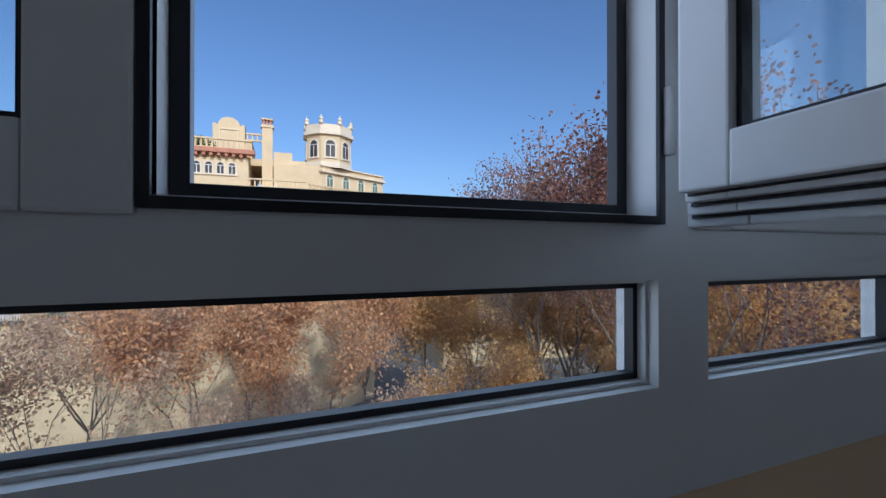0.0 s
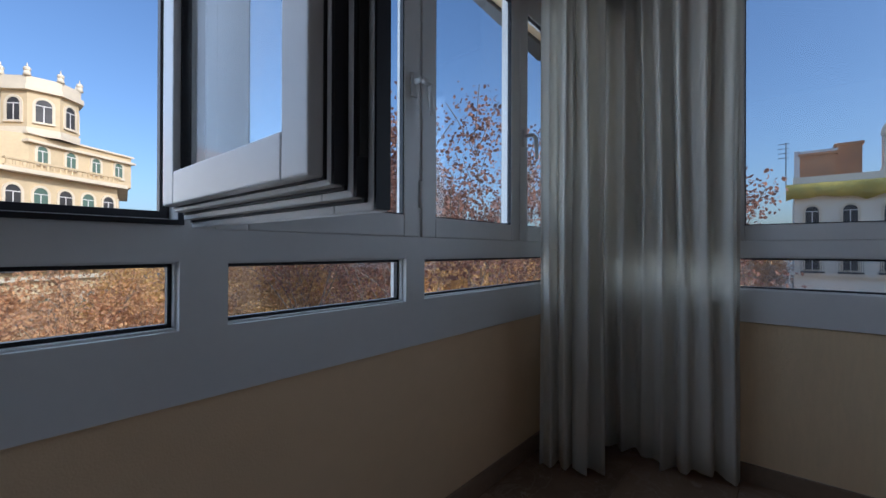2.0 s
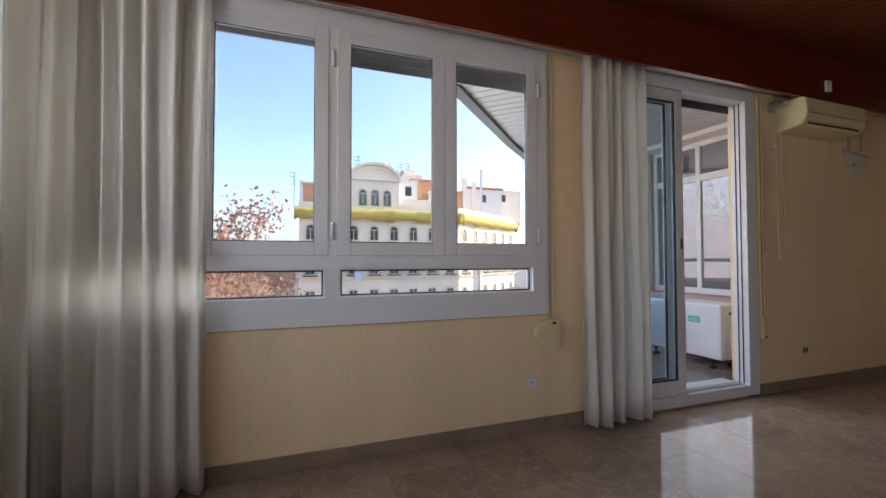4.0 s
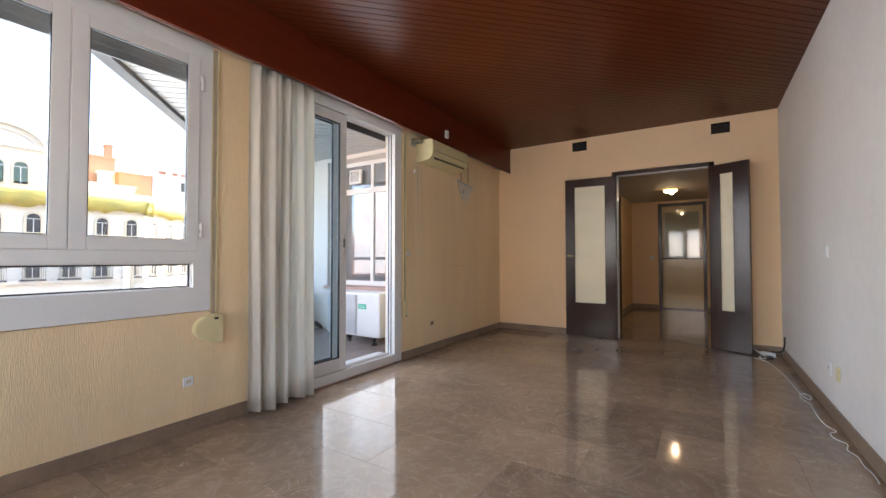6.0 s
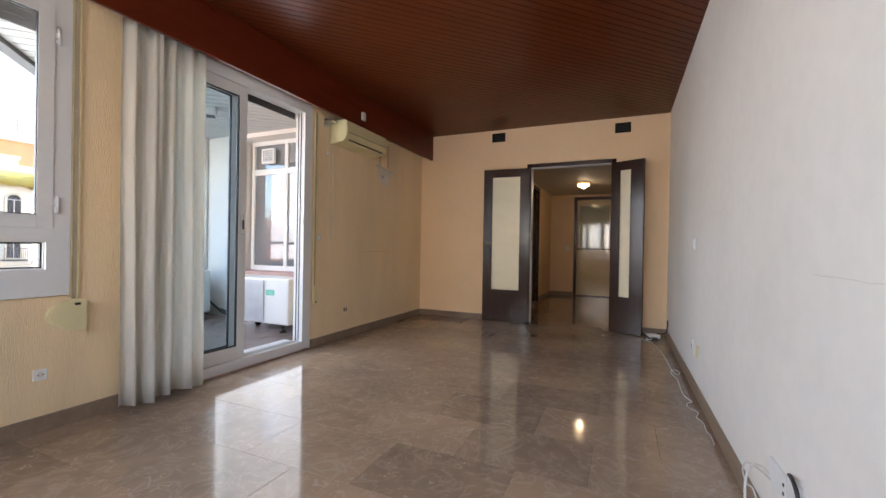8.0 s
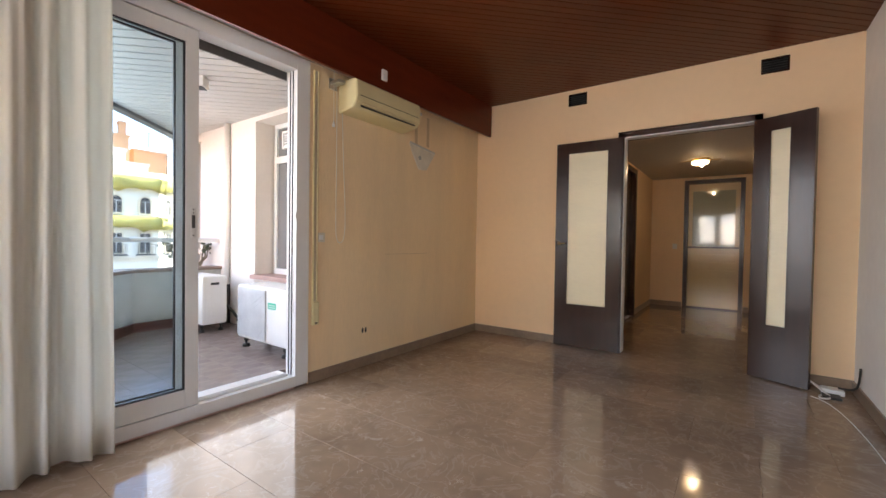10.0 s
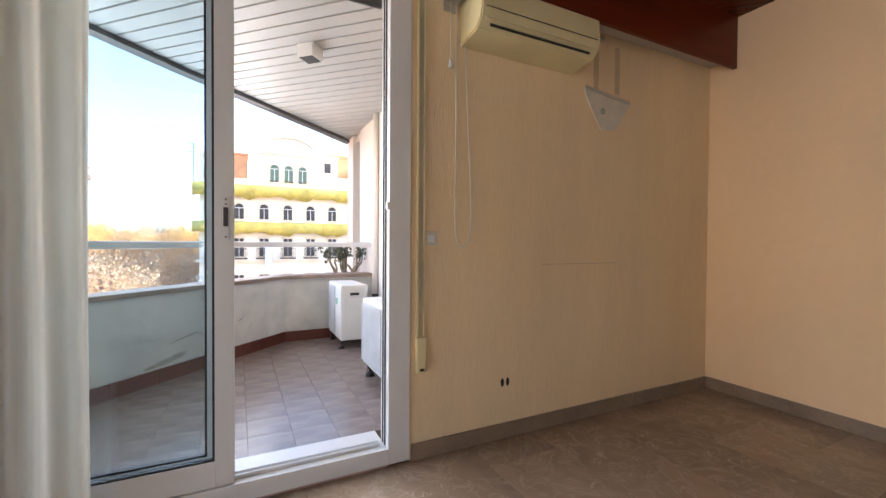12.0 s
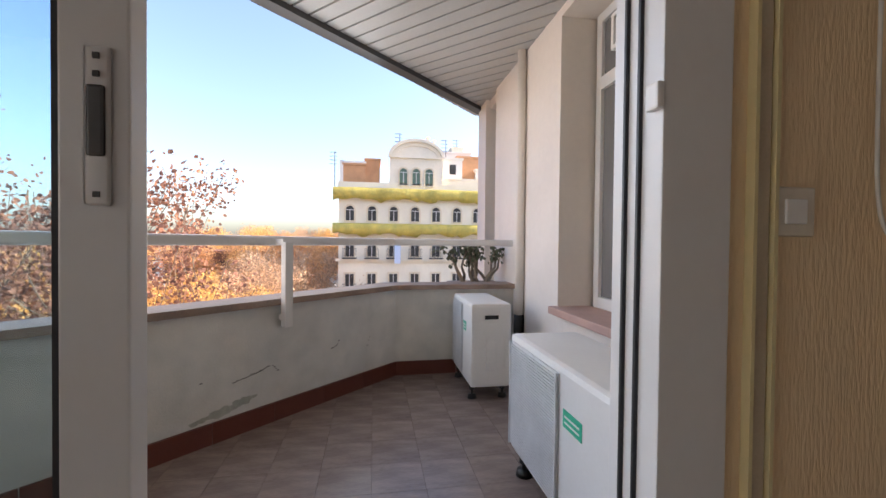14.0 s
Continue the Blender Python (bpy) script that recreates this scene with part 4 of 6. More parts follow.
# potted succulent on the parapet corner
pl = thing("succulent", "branching jade succulent growing in the corner planter", "plant")
bm = bmesh.new()
box(bm, 5.88, 6.12, BAL_S + 0.03, -3.62, 0.45, 0.70, bevel=0.01)
part("planter", bm, M_CAP, pl, "stone planter trough")
rng = random.Random(4)
bmS, bmL = bmesh.new(), bmesh.new()
for k in range(13):
    p = Vector((rng.uniform(5.92, 6.05), rng.uniform(-3.95, -3.70), 0.70))
    d = Vector((rng.uniform(-0.5, 0.4), rng.uniform(-0.7, 0.7), 1.0)).normalized()
    r = 0.014
    for s in range(4):
        q = p + d * rng.uniform(0.05, 0.10)
        cyl(bmS, p, q, r, r * 0.8, seg=6)
        p, r = q, r * 0.8
        d = (d + Vector((rng.uniform(-0.6, 0.6), rng.uniform(-0.6, 0.6), rng.uniform(-0.1, 0.4)))).normalized()
        if s > 1:
            for j in range(9):
                o = Vector((rng.gauss(0, 0.022), rng.gauss(0, 0.022), rng.gauss(0, 0.018)))
                bmesh.ops.create_icosphere(bmL, subdivisions=1, radius=rng.uniform(0.010, 0.019), matrix=Matrix.Translation(p + o) @ pose(0, 0, 0, rng.uniform(0, 180), rng.uniform(0, 180), 0) @ Matrix.Diagonal((1.2, 1, 0.5, 1)))
part("stem", bmS, M_BARK, pl, "woody branching stem")
part("leaves", bmL, M_SUCCULENT, pl, "fleshy dusty green leaves")

# ---------- things in the room ----------
def curtain(path, z0, z1, folds, amp, seed, label):
    """A hanging cloth along a plan path, deep soft folds, closed thickness."""
    r = random.Random(seed)
    pts = [Vector(p) for p in path]
    seg = [(b - a).length for a, b in zip(pts, pts[1:])]
    total = sum(seg)

    def at(s):
        d = s * total
        for a, b, n in zip(pts, pts[1:], seg):
            if d <= n or b is pts[-1]:
                t = (b - a).normalized()
                return a + t * d, Vector((-t.y, t.x))
            d -= n
    nu, nv = folds * 12, 16
    phase = [r.uniform(-1.3, 1.3) for _ in range(folds + 2)]
    gain = [r.uniform(0.35, 1.5) for _ in range(folds + 2)]
    bm = bmesh.new()
    rows = []
    for side in (0, 1):
        grid = []
        for i in range(nu + 1):
            s = i / nu
            k = s * folds
            kk = int(min(k, folds))
            fr_ = k - kk
            g = gain[kk] * (1 - fr_) + gain[kk + 1] * fr_
            ph = phase[kk] * (1 - fr_) + phase[kk + 1] * fr_
            col = []
            for j in range(nv + 1):
                v = j / nv
                p, n = at(min(1, max(0, s + 0.008 * math.sin(5 * v + 9 * s))))
                a = amp * g * (1.05 - 0.35 * v ** 2)
                off = a * math.sin(2 * math.pi * k + ph + 0.7 * math.sin(2.2 * v + kk)) + 0.25 * a * math.sin(4.3 * math.pi * k + 2 * v)
                q = p + n * (off + (0.0025 if side else 0.0))
                z = z0 + (z1 - z0) * v + (0.012 * math.sin(6.3 * s * folds * 0.31 + seed) if j == 0 else 0)
                col.append(bm.verts.new((q.x, q.y, max(z, 0.004))))
            grid.append(col)
        rows.append(grid)
    for side, grid in enumerate(rows):
        for i in range(nu):
            for j in range(nv):
                q = (grid[i][j], grid[i + 1][j], grid[i + 1][j + 1], grid[i][j + 1])
                bm.faces.new(q if side else q[::-1])
    f0, f1 = rows
    for i in range(nu):
        bm.faces.new((f0[i][0], f0[i + 1][0], f1[i + 1][0], f1[i][0]))
        bm.faces.new((f0[i][nv], f1[i][nv], f1[i + 1][nv], f0[i + 1][nv]))
    for j in range(nv):
        bm.faces.new((f0[0][j], f1[0][j], f1[0][j + 1], f0[0][j + 1]))
        bm.faces.new((f0[nu][j], f0[nu][j + 1], f1[nu][j + 1], f1[nu][j]))
    bmesh.ops.recalc_face_normals(bm, faces=bm.faces[:])
    return single("curtain", bm, M_CURTAIN, label, "curtain", smooth=True)


curtain([(2.83, 0.895), (2.87, 0.74), (2.985, 0.66)], 0.015, 2.298, 4, 0.036, 5, "long ivory curtain bunched beside the north window")
curtain([(3.05, 0.91), (3.225, 0.78), (3.205, 0.56), (3.165, 0.36), (3.235, 0.16)], 0.02, 2.298, 9, 0.034, 12, "long ivory curtain gathered in the window corner")
curtain([(3.215, -1.84), (3.205, -2.10), (3.22, -2.35)], 0.02, 2.298, 5, 0.036, 8, "long ivory curtain gathered beside the balcony door")


def wall_plate(name, axis_x, u, z, w, h, label, category, material=M_WHITEPLASTIC, side=-1, inner=None, round_hole=False):
    """A plate on a wall that runs along y at x = axis_x; side: the way it faces."""
    ob = thing(name, label, category)
    bm = bmesh.new()
    a, b = axis_x, axis_x + side * 0.009
    box(bm, min(a, b), max(a, b), u - w / 2, u + w / 2, z - h / 2, z + h / 2, bevel=0.003)
    part("plate", bm, material, ob)
    x = axis_x + side * 0.0092
    if round_hole:
        bm = bmesh.new()
        cyl(bm, (axis_x + side * 0.006, u, z), (axis_x + side * 0.0105, u, z), 0.015, seg=20)
        part("well", bm, M_STAIN, ob, "round socket well")
        bm = bmesh.new()
        for d in (-0.0095, 0.0095):
            cyl(bm, (axis_x + side * 0.0095, u + d, z), (axis_x + side * 0.0115, u + d, z), 0.003, seg=8)
        part("pin_holes", bm, M_DARK, ob, "dark pin holes")
    if inner:
        bm = bmesh.new()
        c = x + side * 0.004
        box(bm, min(x, c), max(x, c), u - w * inner / 2, u + w * inner / 2, z - h * inner / 2, z + h * inner / 2, bevel=0.0015)
        part("rocker", bm, M_WHITEPLASTIC, ob, "small white rocker")
    return ob


wall_plate("wall_socket", XE, -1.532, 0.294, 0.056, 0.056, "white round wall socket low on the wall", "socket", round_hole=True)
wall_plate("light_switch", XE, -3.612, 1.060, 0.070, 0.070, "grey-white square wall switch beside the balcony door", "switch", M_STAIN, inner=0.5)
wall_plate("light_switch", XW, -3.91, 1.045, 0.06, 0.085, "white light switch on the pale wall", "switch", side=1, inner=0.55)
wall_plate("wall_socket", XW, -3.90, 0.30, 0.07, 0.10, "white wall socket above the skirting", "socket", side=1, round_hole=True)
wall_plate("wall_socket", XW, -3.70, 0.30, 0.06, 0.08, "small cream wall socket above the skirting", "socket", M_CREAMPLASTIC, side=1)
ps = thing("bare_socket", "two dark open holes of a removed socket", "socket")
for d in (-0.017, 0.017):
    bm = bmesh.new()
    cyl(bm, (XE - 0.003, -4.058 + d, 0.297), (XE + 0.001, -4.058 + d, 0.297), 0.012, seg=14)
    bmesh.ops.scale(bm, vec=(1, 0.8, 1.9), space=Matrix.Translation((-XE, 4.058 - d, -0.297)), verts=bm.verts[:])
    part("hole", bm, M_DARK, ps, "dark oval hole")

# telecom box with cables on the west wall
tb = thing("junction_box", "open white junction box with loose wires by the skirting", "junction box")
bm = bmesh.new()
box(bm, XW, XW + 0.010, -2.18, -2.02, 0.20, 0.29, bevel=0.004)
part("body", bm, M_WHITEPLASTIC, tb)
bm = bmesh.new()
box(bm, XW, XW + 0.012, -2.005, -1.915, 0.20, 0.315, bevel=0.005)
part("side_plate", bm, M_WHITEPLASTIC, tb)
for z in (0.235, 0.262):
    bm = bmesh.new()
    cyl(bm, (XW + 0.008, -2.035, z), (XW + 0.012, -2.035, z), 0.006, seg=10)
    part("screw_hole", bm, M_DARK, tb, "dark screw hole")
tube("wire", [(XW + 0.012, -1.985, 0.318), (XW + 0.02, -1.945, 0.335), (XW + 0.018, -1.905, 0.31), (XW + 0.012, -1.895, 0.25), (XW + 0.008, -1.90, 0.20)], 0.006, M_DARK, tb, "black looped wire")
tube("cable", [(XW + 0.012, -2.17, 0.23), (XW + 0.03, -2.24, 0.24), (XW + 0.055, -2.27, 0.17), (XW + 0.06, -2.24, 0.06), (XW + 0.07, -2.18, 0.006), (XW + 0.08, -1.95, 0.006)], 0.0042, M_CABLE, tb, "white cable hanging to the floor")
tube("cable", [(XW + 0.012, -2.15, 0.22), (XW + 0.03, -2.33, 0.20), (XW + 0.04, -2.39, 0.14), (XW + 0.035, -2.33, 0.10), (XW + 0.03, -2.27, 0.13), (XW + 0.03, -2.2, 0.09), (XW + 0.035, -2.05, 0.006)], 0.003, M_CABLE, tb, "white looped cable")
tube("floor_cable", [(0.130, -2.9, 0.004), (0.122, -3.0, 0.004), (0.140, -3.08, 0.004), (0.128, -3.2, 0.004), (0.165, -3.26, 0.004), (0.125, -3.36, 0.004), (0.178, -3.40, 0.004), (0.185, -3.50, 0.004), (0.130, -3.54, 0.004), (0.175, -3.62, 0.004), (0.180, -3.82, 0.004), (0.168, -4.05, 0.004), (0.20, -4.15, 0.005), (0.20, -4.27, 0.008), (0.145, -4.30, 0.010), (0.135, -4.18, 0.009), (0.175, -4.12, 0.012), (0.190, -4.35, 0.004), (0.20, -4.8, 0.004), (0.24, -5.2, 0.004), (0.30, -5.45, 0.004), (0.36, -5.5, 0.004)], 0.0027, M_CABLE, None, "white cable lying in loops along the skirting", "cable")
pw = thing("power_strip", "white power strip with a coiled lead in the corner", "power strip")
bm = bmesh.new()
box(bm, 0.17, 0.29, -5.72, -5.62, 0.002, 0.04, bevel=0.008)
part("body", bm, M_WHITEPLASTIC, pw)
bm = bmesh.new()
box(bm, 0.20, 0.30, -5.60, -5.50, 0.002, 0.02, bevel=0.004)
part("black_adapter", bm, M_DARK, pw, "black adapter")
tube("lead", [(0.29, -5.68, 0.03), (0.35, -5.75, 0.05), (0.40, -5.78, 0.10), (0.30, -5.62, 0.03), (0.24, -5.5, 0.01), (0.34, -5.46, 0.008), (0.3, -5.56, 0.01)], 0.006, M_CABLE, pw, "white coiled lead")
tube("antenna_lead", [(XW + 0.01, -5.60, 0.22), (XW + 0.012, -5.60, 0.13), (XW + 0.03, -5.62, 0.05), (0.2, -5.66, 0.05)], 0.007, M_DARK, None, "dark lead coming out of the wall corner", "cable")

# roller shutter straps
def shutter_strap(y, z0, z1, box_z0, box_z1, big):
    s = thing("shutter_strap", "beige roller shutter strap in a slim wall channel", "shutter strap")
    bm = bmesh.new()
    pr = [(y - 0.02, 0), (y + 0.02, 0), (y + 0.02, 0.014), (y + 0.014, 0.014), (y + 0.014, 0.004), (y - 0.014, 0.004), (y - 0.014, 0.014), (y - 0.02, 0.014)]
    lo = [bm.verts.new((XE - d, u, z0)) for u, d in pr]
    hi = [bm.verts.new((XE - d, u, z1)) for u, d in pr]
    bm.faces.new(lo)
    bm.faces.new(hi[::-1])
    for i in range(8):
        bm.faces.new((lo[i], hi[i], hi[(i + 1) % 8], lo[(i + 1) % 8]))
    bmesh.ops.recalc_face_normals(bm, faces=bm.faces[:])
    part("channel", bm, M_CREAMPLASTIC, s)
    bm = bmesh.new()
    box(bm, XE - 0.009, XE - 0.0055, y - 0.010, y + 0.010, box_z1, z1)
    part("strap", bm, M_STRAP, s, "beige woven strap")
    bm = bmesh.new()
    if big:
        pr = [(y - 0.046, box_z0), (y - 0.046, box_z1 - 0.005), (y + 0.01, box_z1), (y + 0.07, box_z1 - 0.012), (y + 0.115, box_z1 - 0.05), (y + 0.122, box_z1 - 0.09), (y + 0.105, box_z0 + 0.05), (y + 0.06, box_z0 + 0.015), (y + 0.01, box_z0 + 0.002)]
        fa = [bm.verts.new((XE - 0.0005, u, z)) for u, z in pr]
        fb_ = [bm.verts.new((XE - 0.045, u, z)) for u, z in pr]
        bm.faces.new(fa)
        bm.faces.new(fb_[::-1])
        for i in range(len(pr)):
            k = (i + 1) % len(pr)
            bm.faces.new((fa[i], fa[k], fb_[k], fb_[i]))
        bmesh.ops.recalc_face_normals(bm, faces=bm.faces[:])
        bmesh.ops.bevel(bm, geom=bm.edges[:], offset=0.006, segments=2, affect="EDGES")
    else:
        box(bm, XE - 0.028, XE - 0.0005, y - 0.026, y + 0.026, box_z0, box_z1, bevel=0.008)
    part("winder", bm, M_CREAMPLASTIC, s, "yellowed plastic strap winder", smooth=False)
    bm = bmesh.new()
    if big:
        box(bm, XE - 0.05, XE - 0.0455, y - 0.012, y + 0.012, box_z1 - 0.03, box_z1 - 0.018)
    else:
        box(bm, XE - 0.0305, XE - 0.0285, y - 0.010, y + 0.010, box_z0 + 0.01, box_z0 + 0.022)
    part("slot", bm, M_DARK, s, "dark strap slot")


shutter_strap(-1.668, 0.68, 2.29, 0.50, 0.67, True)
shutter_strap(-3.56, 0.59, 2.26, 0.42, 0.59, False)
tube("pull_cord", [(XE - 0.02, -3.735, 2.25), (XE - 0.02, -3.74, 1.7), (XE - 0.02, -3.735, 1.2), (XE - 0.02, -3.74, 1.05), (XE - 0.02, -3.78, 1.01), (XE - 0.02, -3.825, 1.06), (XE - 0.02, -3.83, 1.25), (XE - 0.02, -3.80, 1.7), (XE - 0.02, -3.78, 2.25)], 0.0028, M_CABLE, None, "thin white looped pull cord hanging on the wall", "cord")
pk = thing("cord_pull", "short white cord with a conical knob", "cord")
tube("cord", [(XE - 0.03, -3.70, 2.30), (XE - 0.03, -3.70, 2.1), (XE - 0.03, -3.70, 1.93)], 0.002, M_CABLE, pk)
bm = bmesh.new()
cyl(bm, (XE - 0.03, -3.70, 1.89), (XE - 0.03, -3.70, 1.93), 0.012, 0.005)
part("knob", bm, M_WHITEPLASTIC, pk, "white conical knob", True)

# wall air conditioner
ac = thing("wall_air_conditioner", "yellowed cream split air conditioner under the wooden fascia", "air conditioner")
bm = bmesh.new()
prof = [(XE, 2.245), (3.125, 2.245), (3.098, 2.225), (3.092, 2.115), (3.105, 2.07), (3.14, 2.037), (XE, 2.012)]
lo = [bm.verts.new((x, -3.765, z)) for x, z in prof]
hi = [bm.verts.new((x, -4.505, z)) for x, z in prof]
bm.faces.new(lo)
bm.faces.new(hi[::-1])
for i in range(len(prof)):
    j = (i + 1) % len(prof)
    bm.faces.new((lo[i], hi[i], hi[j], lo[j]))
bmesh.ops.recalc_face_normals(bm, faces=bm.faces[:])
bmesh.ops.bevel(bm, geom=bm.edges[:], offset=0.006, segments=2, affect="EDGES")
part("body", bm, M_CREAMPLASTIC, ac)
bm = bmesh.new()
box(bm, 3.0905, 3.0955, -4.48, -3.79, 2.1165, 2.1195)
part("seam", bm, M_DARK, ac, "dark seam under the front panel")
bm = bmesh.new()
m = Matrix.Translation((3.118, -4.135, 2.050)) @ pose(0, 0, 0, 0, 45, 0)
box(bm, -0.006, 0.004, -0.31, 0.31, -0.008, 0.008, m=m)
part("air_slot", bm, M_DARK, ac, "dark air outlet slot")
bm = bmesh.new()
m = Matrix.Translation((3.108, -4.135, 2.074)) @ pose(0, 0, 0, 0, 30, 0)
box(bm, -0.006, 0.004, -0.34, 0.34, -0.012, 0.012, bevel=0.002, m=m)
part("louvre", bm, M_CREAMPLASTIC, ac, "cream louvre blade")
for y in (-3.71, -4.62):
    bm = bmesh.new()
    box(bm, XE - 0.11, XE, y - 0.03, y + 0.03, 2.20, 2.225, bevel=0.003)
    box(bm, XE - 0.012, XE, y - 0.035, y + 0.035, 2.17, 2.25, bevel=0.002)
    single("curtain_bracket", bm, M_METAL, "grey metal curtain rail bracket on the wall", "bracket", group="curtain brackets")
br = thing("wall_bracket", "white triangular support plate screwed to the wall under pipe marks", "bracket")
bm = bmesh.new()
pr = [(-4.60, 1.955), (-5.00, 1.925), (-4.95, 1.86), (-4.86, 1.74), (-4.80, 1.73), (-4.74, 1.73), (-4.645, 1.87)]
f0 = [bm.verts.new((XE - 0.0002, y, z)) for y, z in pr]
f1 = [bm.verts.new((XE - 0.007, y, z)) for y, z in pr]
bm.faces.new(f0)
bm.faces.new(f1[::-1])
for i in range(len(pr)):
    j = (i + 1) % len(pr)
    bm.faces.new((f0[i], f0[j], f1[j], f1[i]))
bmesh.ops.recalc_face_normals(bm, faces=bm.faces[:])
part("plate", bm, M_STAIN, br, "whitish plate")
bm = bmesh.new()
box(bm, XE - 0.016, XE - 0.0072, -4.98, -4.60, 1.938, 1.955, bevel=0.002, m=Matrix.Translation((0, -4.75, 1.94)) @ pose(0, 0, 0, 6, 0, 0) @ Matrix.Translation((0, 4.75, -1.94)))
part("lip", bm, M_METAL, br, "grey metal lip")
bm = bmesh.new()
cyl(bm, (XE - 0.012, -4.75, 1.84), (XE - 0.007, -4.75, 1.84), 0.02, seg=14)
part("hole", bm, M_FLAKE, br, "grey screw hole")
pm = thing("pipe_chase", "two dirty vertical pipe marks above the plate", "pipe mark")
for y in (-4.70, -4.88):
    bm = bmesh.new()
    box(bm, XE - 0.0025, XE, y - 0.02, y + 0.02, 1.965, 2.25)
    part("mark", bm, M_SCUFF, pm, "greyish dirt mark")
bm = bmesh.new()
box(bm, XE - 0.0012, XE, -4.90, -4.30, 0.921, 0.925)
single("wall_scratch", bm, M_SCUFF, "thin horizontal scuff line on the cream wall", "scuff", "structure")
bm = bmesh.new()
box(bm, X_FASCIA - 0.022, X_FASCIA - 0.0005, -4.095, -4.040, 2.315, 2.40, bevel=0.006)
single("alarm_sensor", bm, M_WHITEPLASTIC, "small white sensor box on the wooden fascia", "sensor")

# vents above the door
for x0, x1, z0, z1 in ((2.05, 2.234, 2.43, 2.55), (0.507, 0.684, 2.41, 2.53)):
    v = thing("air_vent", "small dark air vent with a thin frame near the ceiling", "vent", group="vents above the door")
    boxes("backing", M_DARK, v, [(x0, x1, YS - 0.06, YS - 0.05, z0, z1)], "dark duct")
    boxes("frame", M_DOOR, v, [(x0, x0 + 0.01, YS - 0.05, YS + 0.004, z0, z1), (x1 - 0.01, x1, YS - 0.05, YS + 0.004, z0, z1), (x0 + 0.01, x1 - 0.01, YS - 0.05, YS + 0.004, z0, z0 + 0.01), (x0 + 0.01, x1 - 0.01, YS - 0.05, YS + 0.004, z1 - 0.01, z1)])
    for k in range(5):
        z = z0 + 0.022 + k * 0.019
        boxes("slat", M_DARK, v, [(x0 + 0.01, x1 - 0.01, YS - 0.02, YS - 0.004, z, z + 0.005)])

# hall lamp and switch
lamp = thing("ceiling_lamp", "amber glass ceiling lamp glowing warm in the hall", "lamp")
bm = bmesh.new()
bmesh.ops.create_uvsphere(bm, u_segments=20, v_segments=10, radius=1, matrix=Matrix.Translation((1.22, -7.95, HALL_Z - 0.045)) @ Matrix.Diagonal((0.10, 0.10, 0.042, 1)))
part("bowl", bm, M_LAMPGLASS, lamp, "glowing amber glass bowl", True)
bm = bmesh.new()
bmesh.ops.create_uvsphere(bm, u_segments=12, v_segments=8, radius=0.017, matrix=Matrix.Translation((1.20, -7.93, HALL_Z - 0.088)))
part("bulb", bm, M_BULB, lamp, "bright bulb showing under the bowl", True)
bm = bmesh.new()
cyl(bm, (1.22, -7.95, HALL_Z - 0.03), (1.22, -7.95, HALL_Z), 0.09, 0.11, seg=20)
for k in range(6):
    a = k * math.pi / 3
    cyl(bm, (1.22, -7.95, HALL_Z - 0.022), (1.22 + 0.22 * math.cos(a), -7.95 + 0.22 * math.sin(a), HALL_Z - 0.02), 0.012, 0.003, seg=8)
part("mount", bm, M_BRASS, lamp, "brass mount with petal arms", True)
sw = thing("light_switch", "small white switch on the hall end wall", "switch")
boxes("plate", M_WHITEPLASTIC, sw, [(1.63, 1.70, HALL_S, HALL_S + 0.01, 0.97, 1.06)], bevel=0.003)

# hairline crack and smudges on the whitish wall
wc = thing("wall_marks", "thin grey crack and smudged lines on the whitish wall", "crack", kind="structure")
rng = random.Random(4)
for y, z, n, slope in ((-1.935, 0.285, 22, 0.27), (-1.88, 0.925, 26, 0.01), (-1.50, 1.30, 8, 2.0), (-3.2, 1.20, 14, 0.05)):
    bm = bmesh.new()
    for k in range(n):
        w = rng.uniform(0.016, 0.022) / (1 + abs(slope))
        box(bm, XW + 0.0002, XW + 0.0012, y, y + w, z, z + max(0.0015, w * abs(slope)) * rng.uniform(0.8, 1.3))
        y += w * 0.98
        z += w * slope + rng.uniform(-0.0015, 0.0015)
    part("mark", bm, M_STAINLINE, wc)

# cracks in the parapet's render
cr = thing("render_cracks", "dark cracks and flaked spots in the white render", "crack", kind="structure")
rng = random.Random(21)
dpar = (PB - PA).normalized()
for s, z, ln, up in ((0.632, 0.250, 0.10, 0.10), (0.662, 0.264, 0.05, 0.1), (0.676, 0.272, 0.05, 0.35), (0.698, 0.285, 0.035, -0.9), (0.82, 0.298, 0.04, 0.0), (0.833, 0.315, 0.012, 1.8), (0.913, 0.26, 0.02, 2.6), (0.584, 0.285, 0.012, 2.5)):
    p = PA.lerp(PB, s)
    bm = bmesh.new()
    x = 0.0
    zz = z
    while x < ln:
        w = rng.uniform(0.006, 0.014)
        box(bm, x, x + w, -0.002, -0.0003, zz + BF, zz + BF + rng.uniform(0.002, 0.005))
        x += w * 0.9
        zz += w * up + rng.uniform(-0.004, 0.004)
    bmesh.ops.transform(bm, matrix=Matrix.Translation((p.x, p.y, 0)) @ pose(0, 0, 0, 0, 0, math.degrees(math.atan2(dpar.y, dpar.x))), verts=bm.verts[:])
    part("crack", bm, M_EAVE, cr)
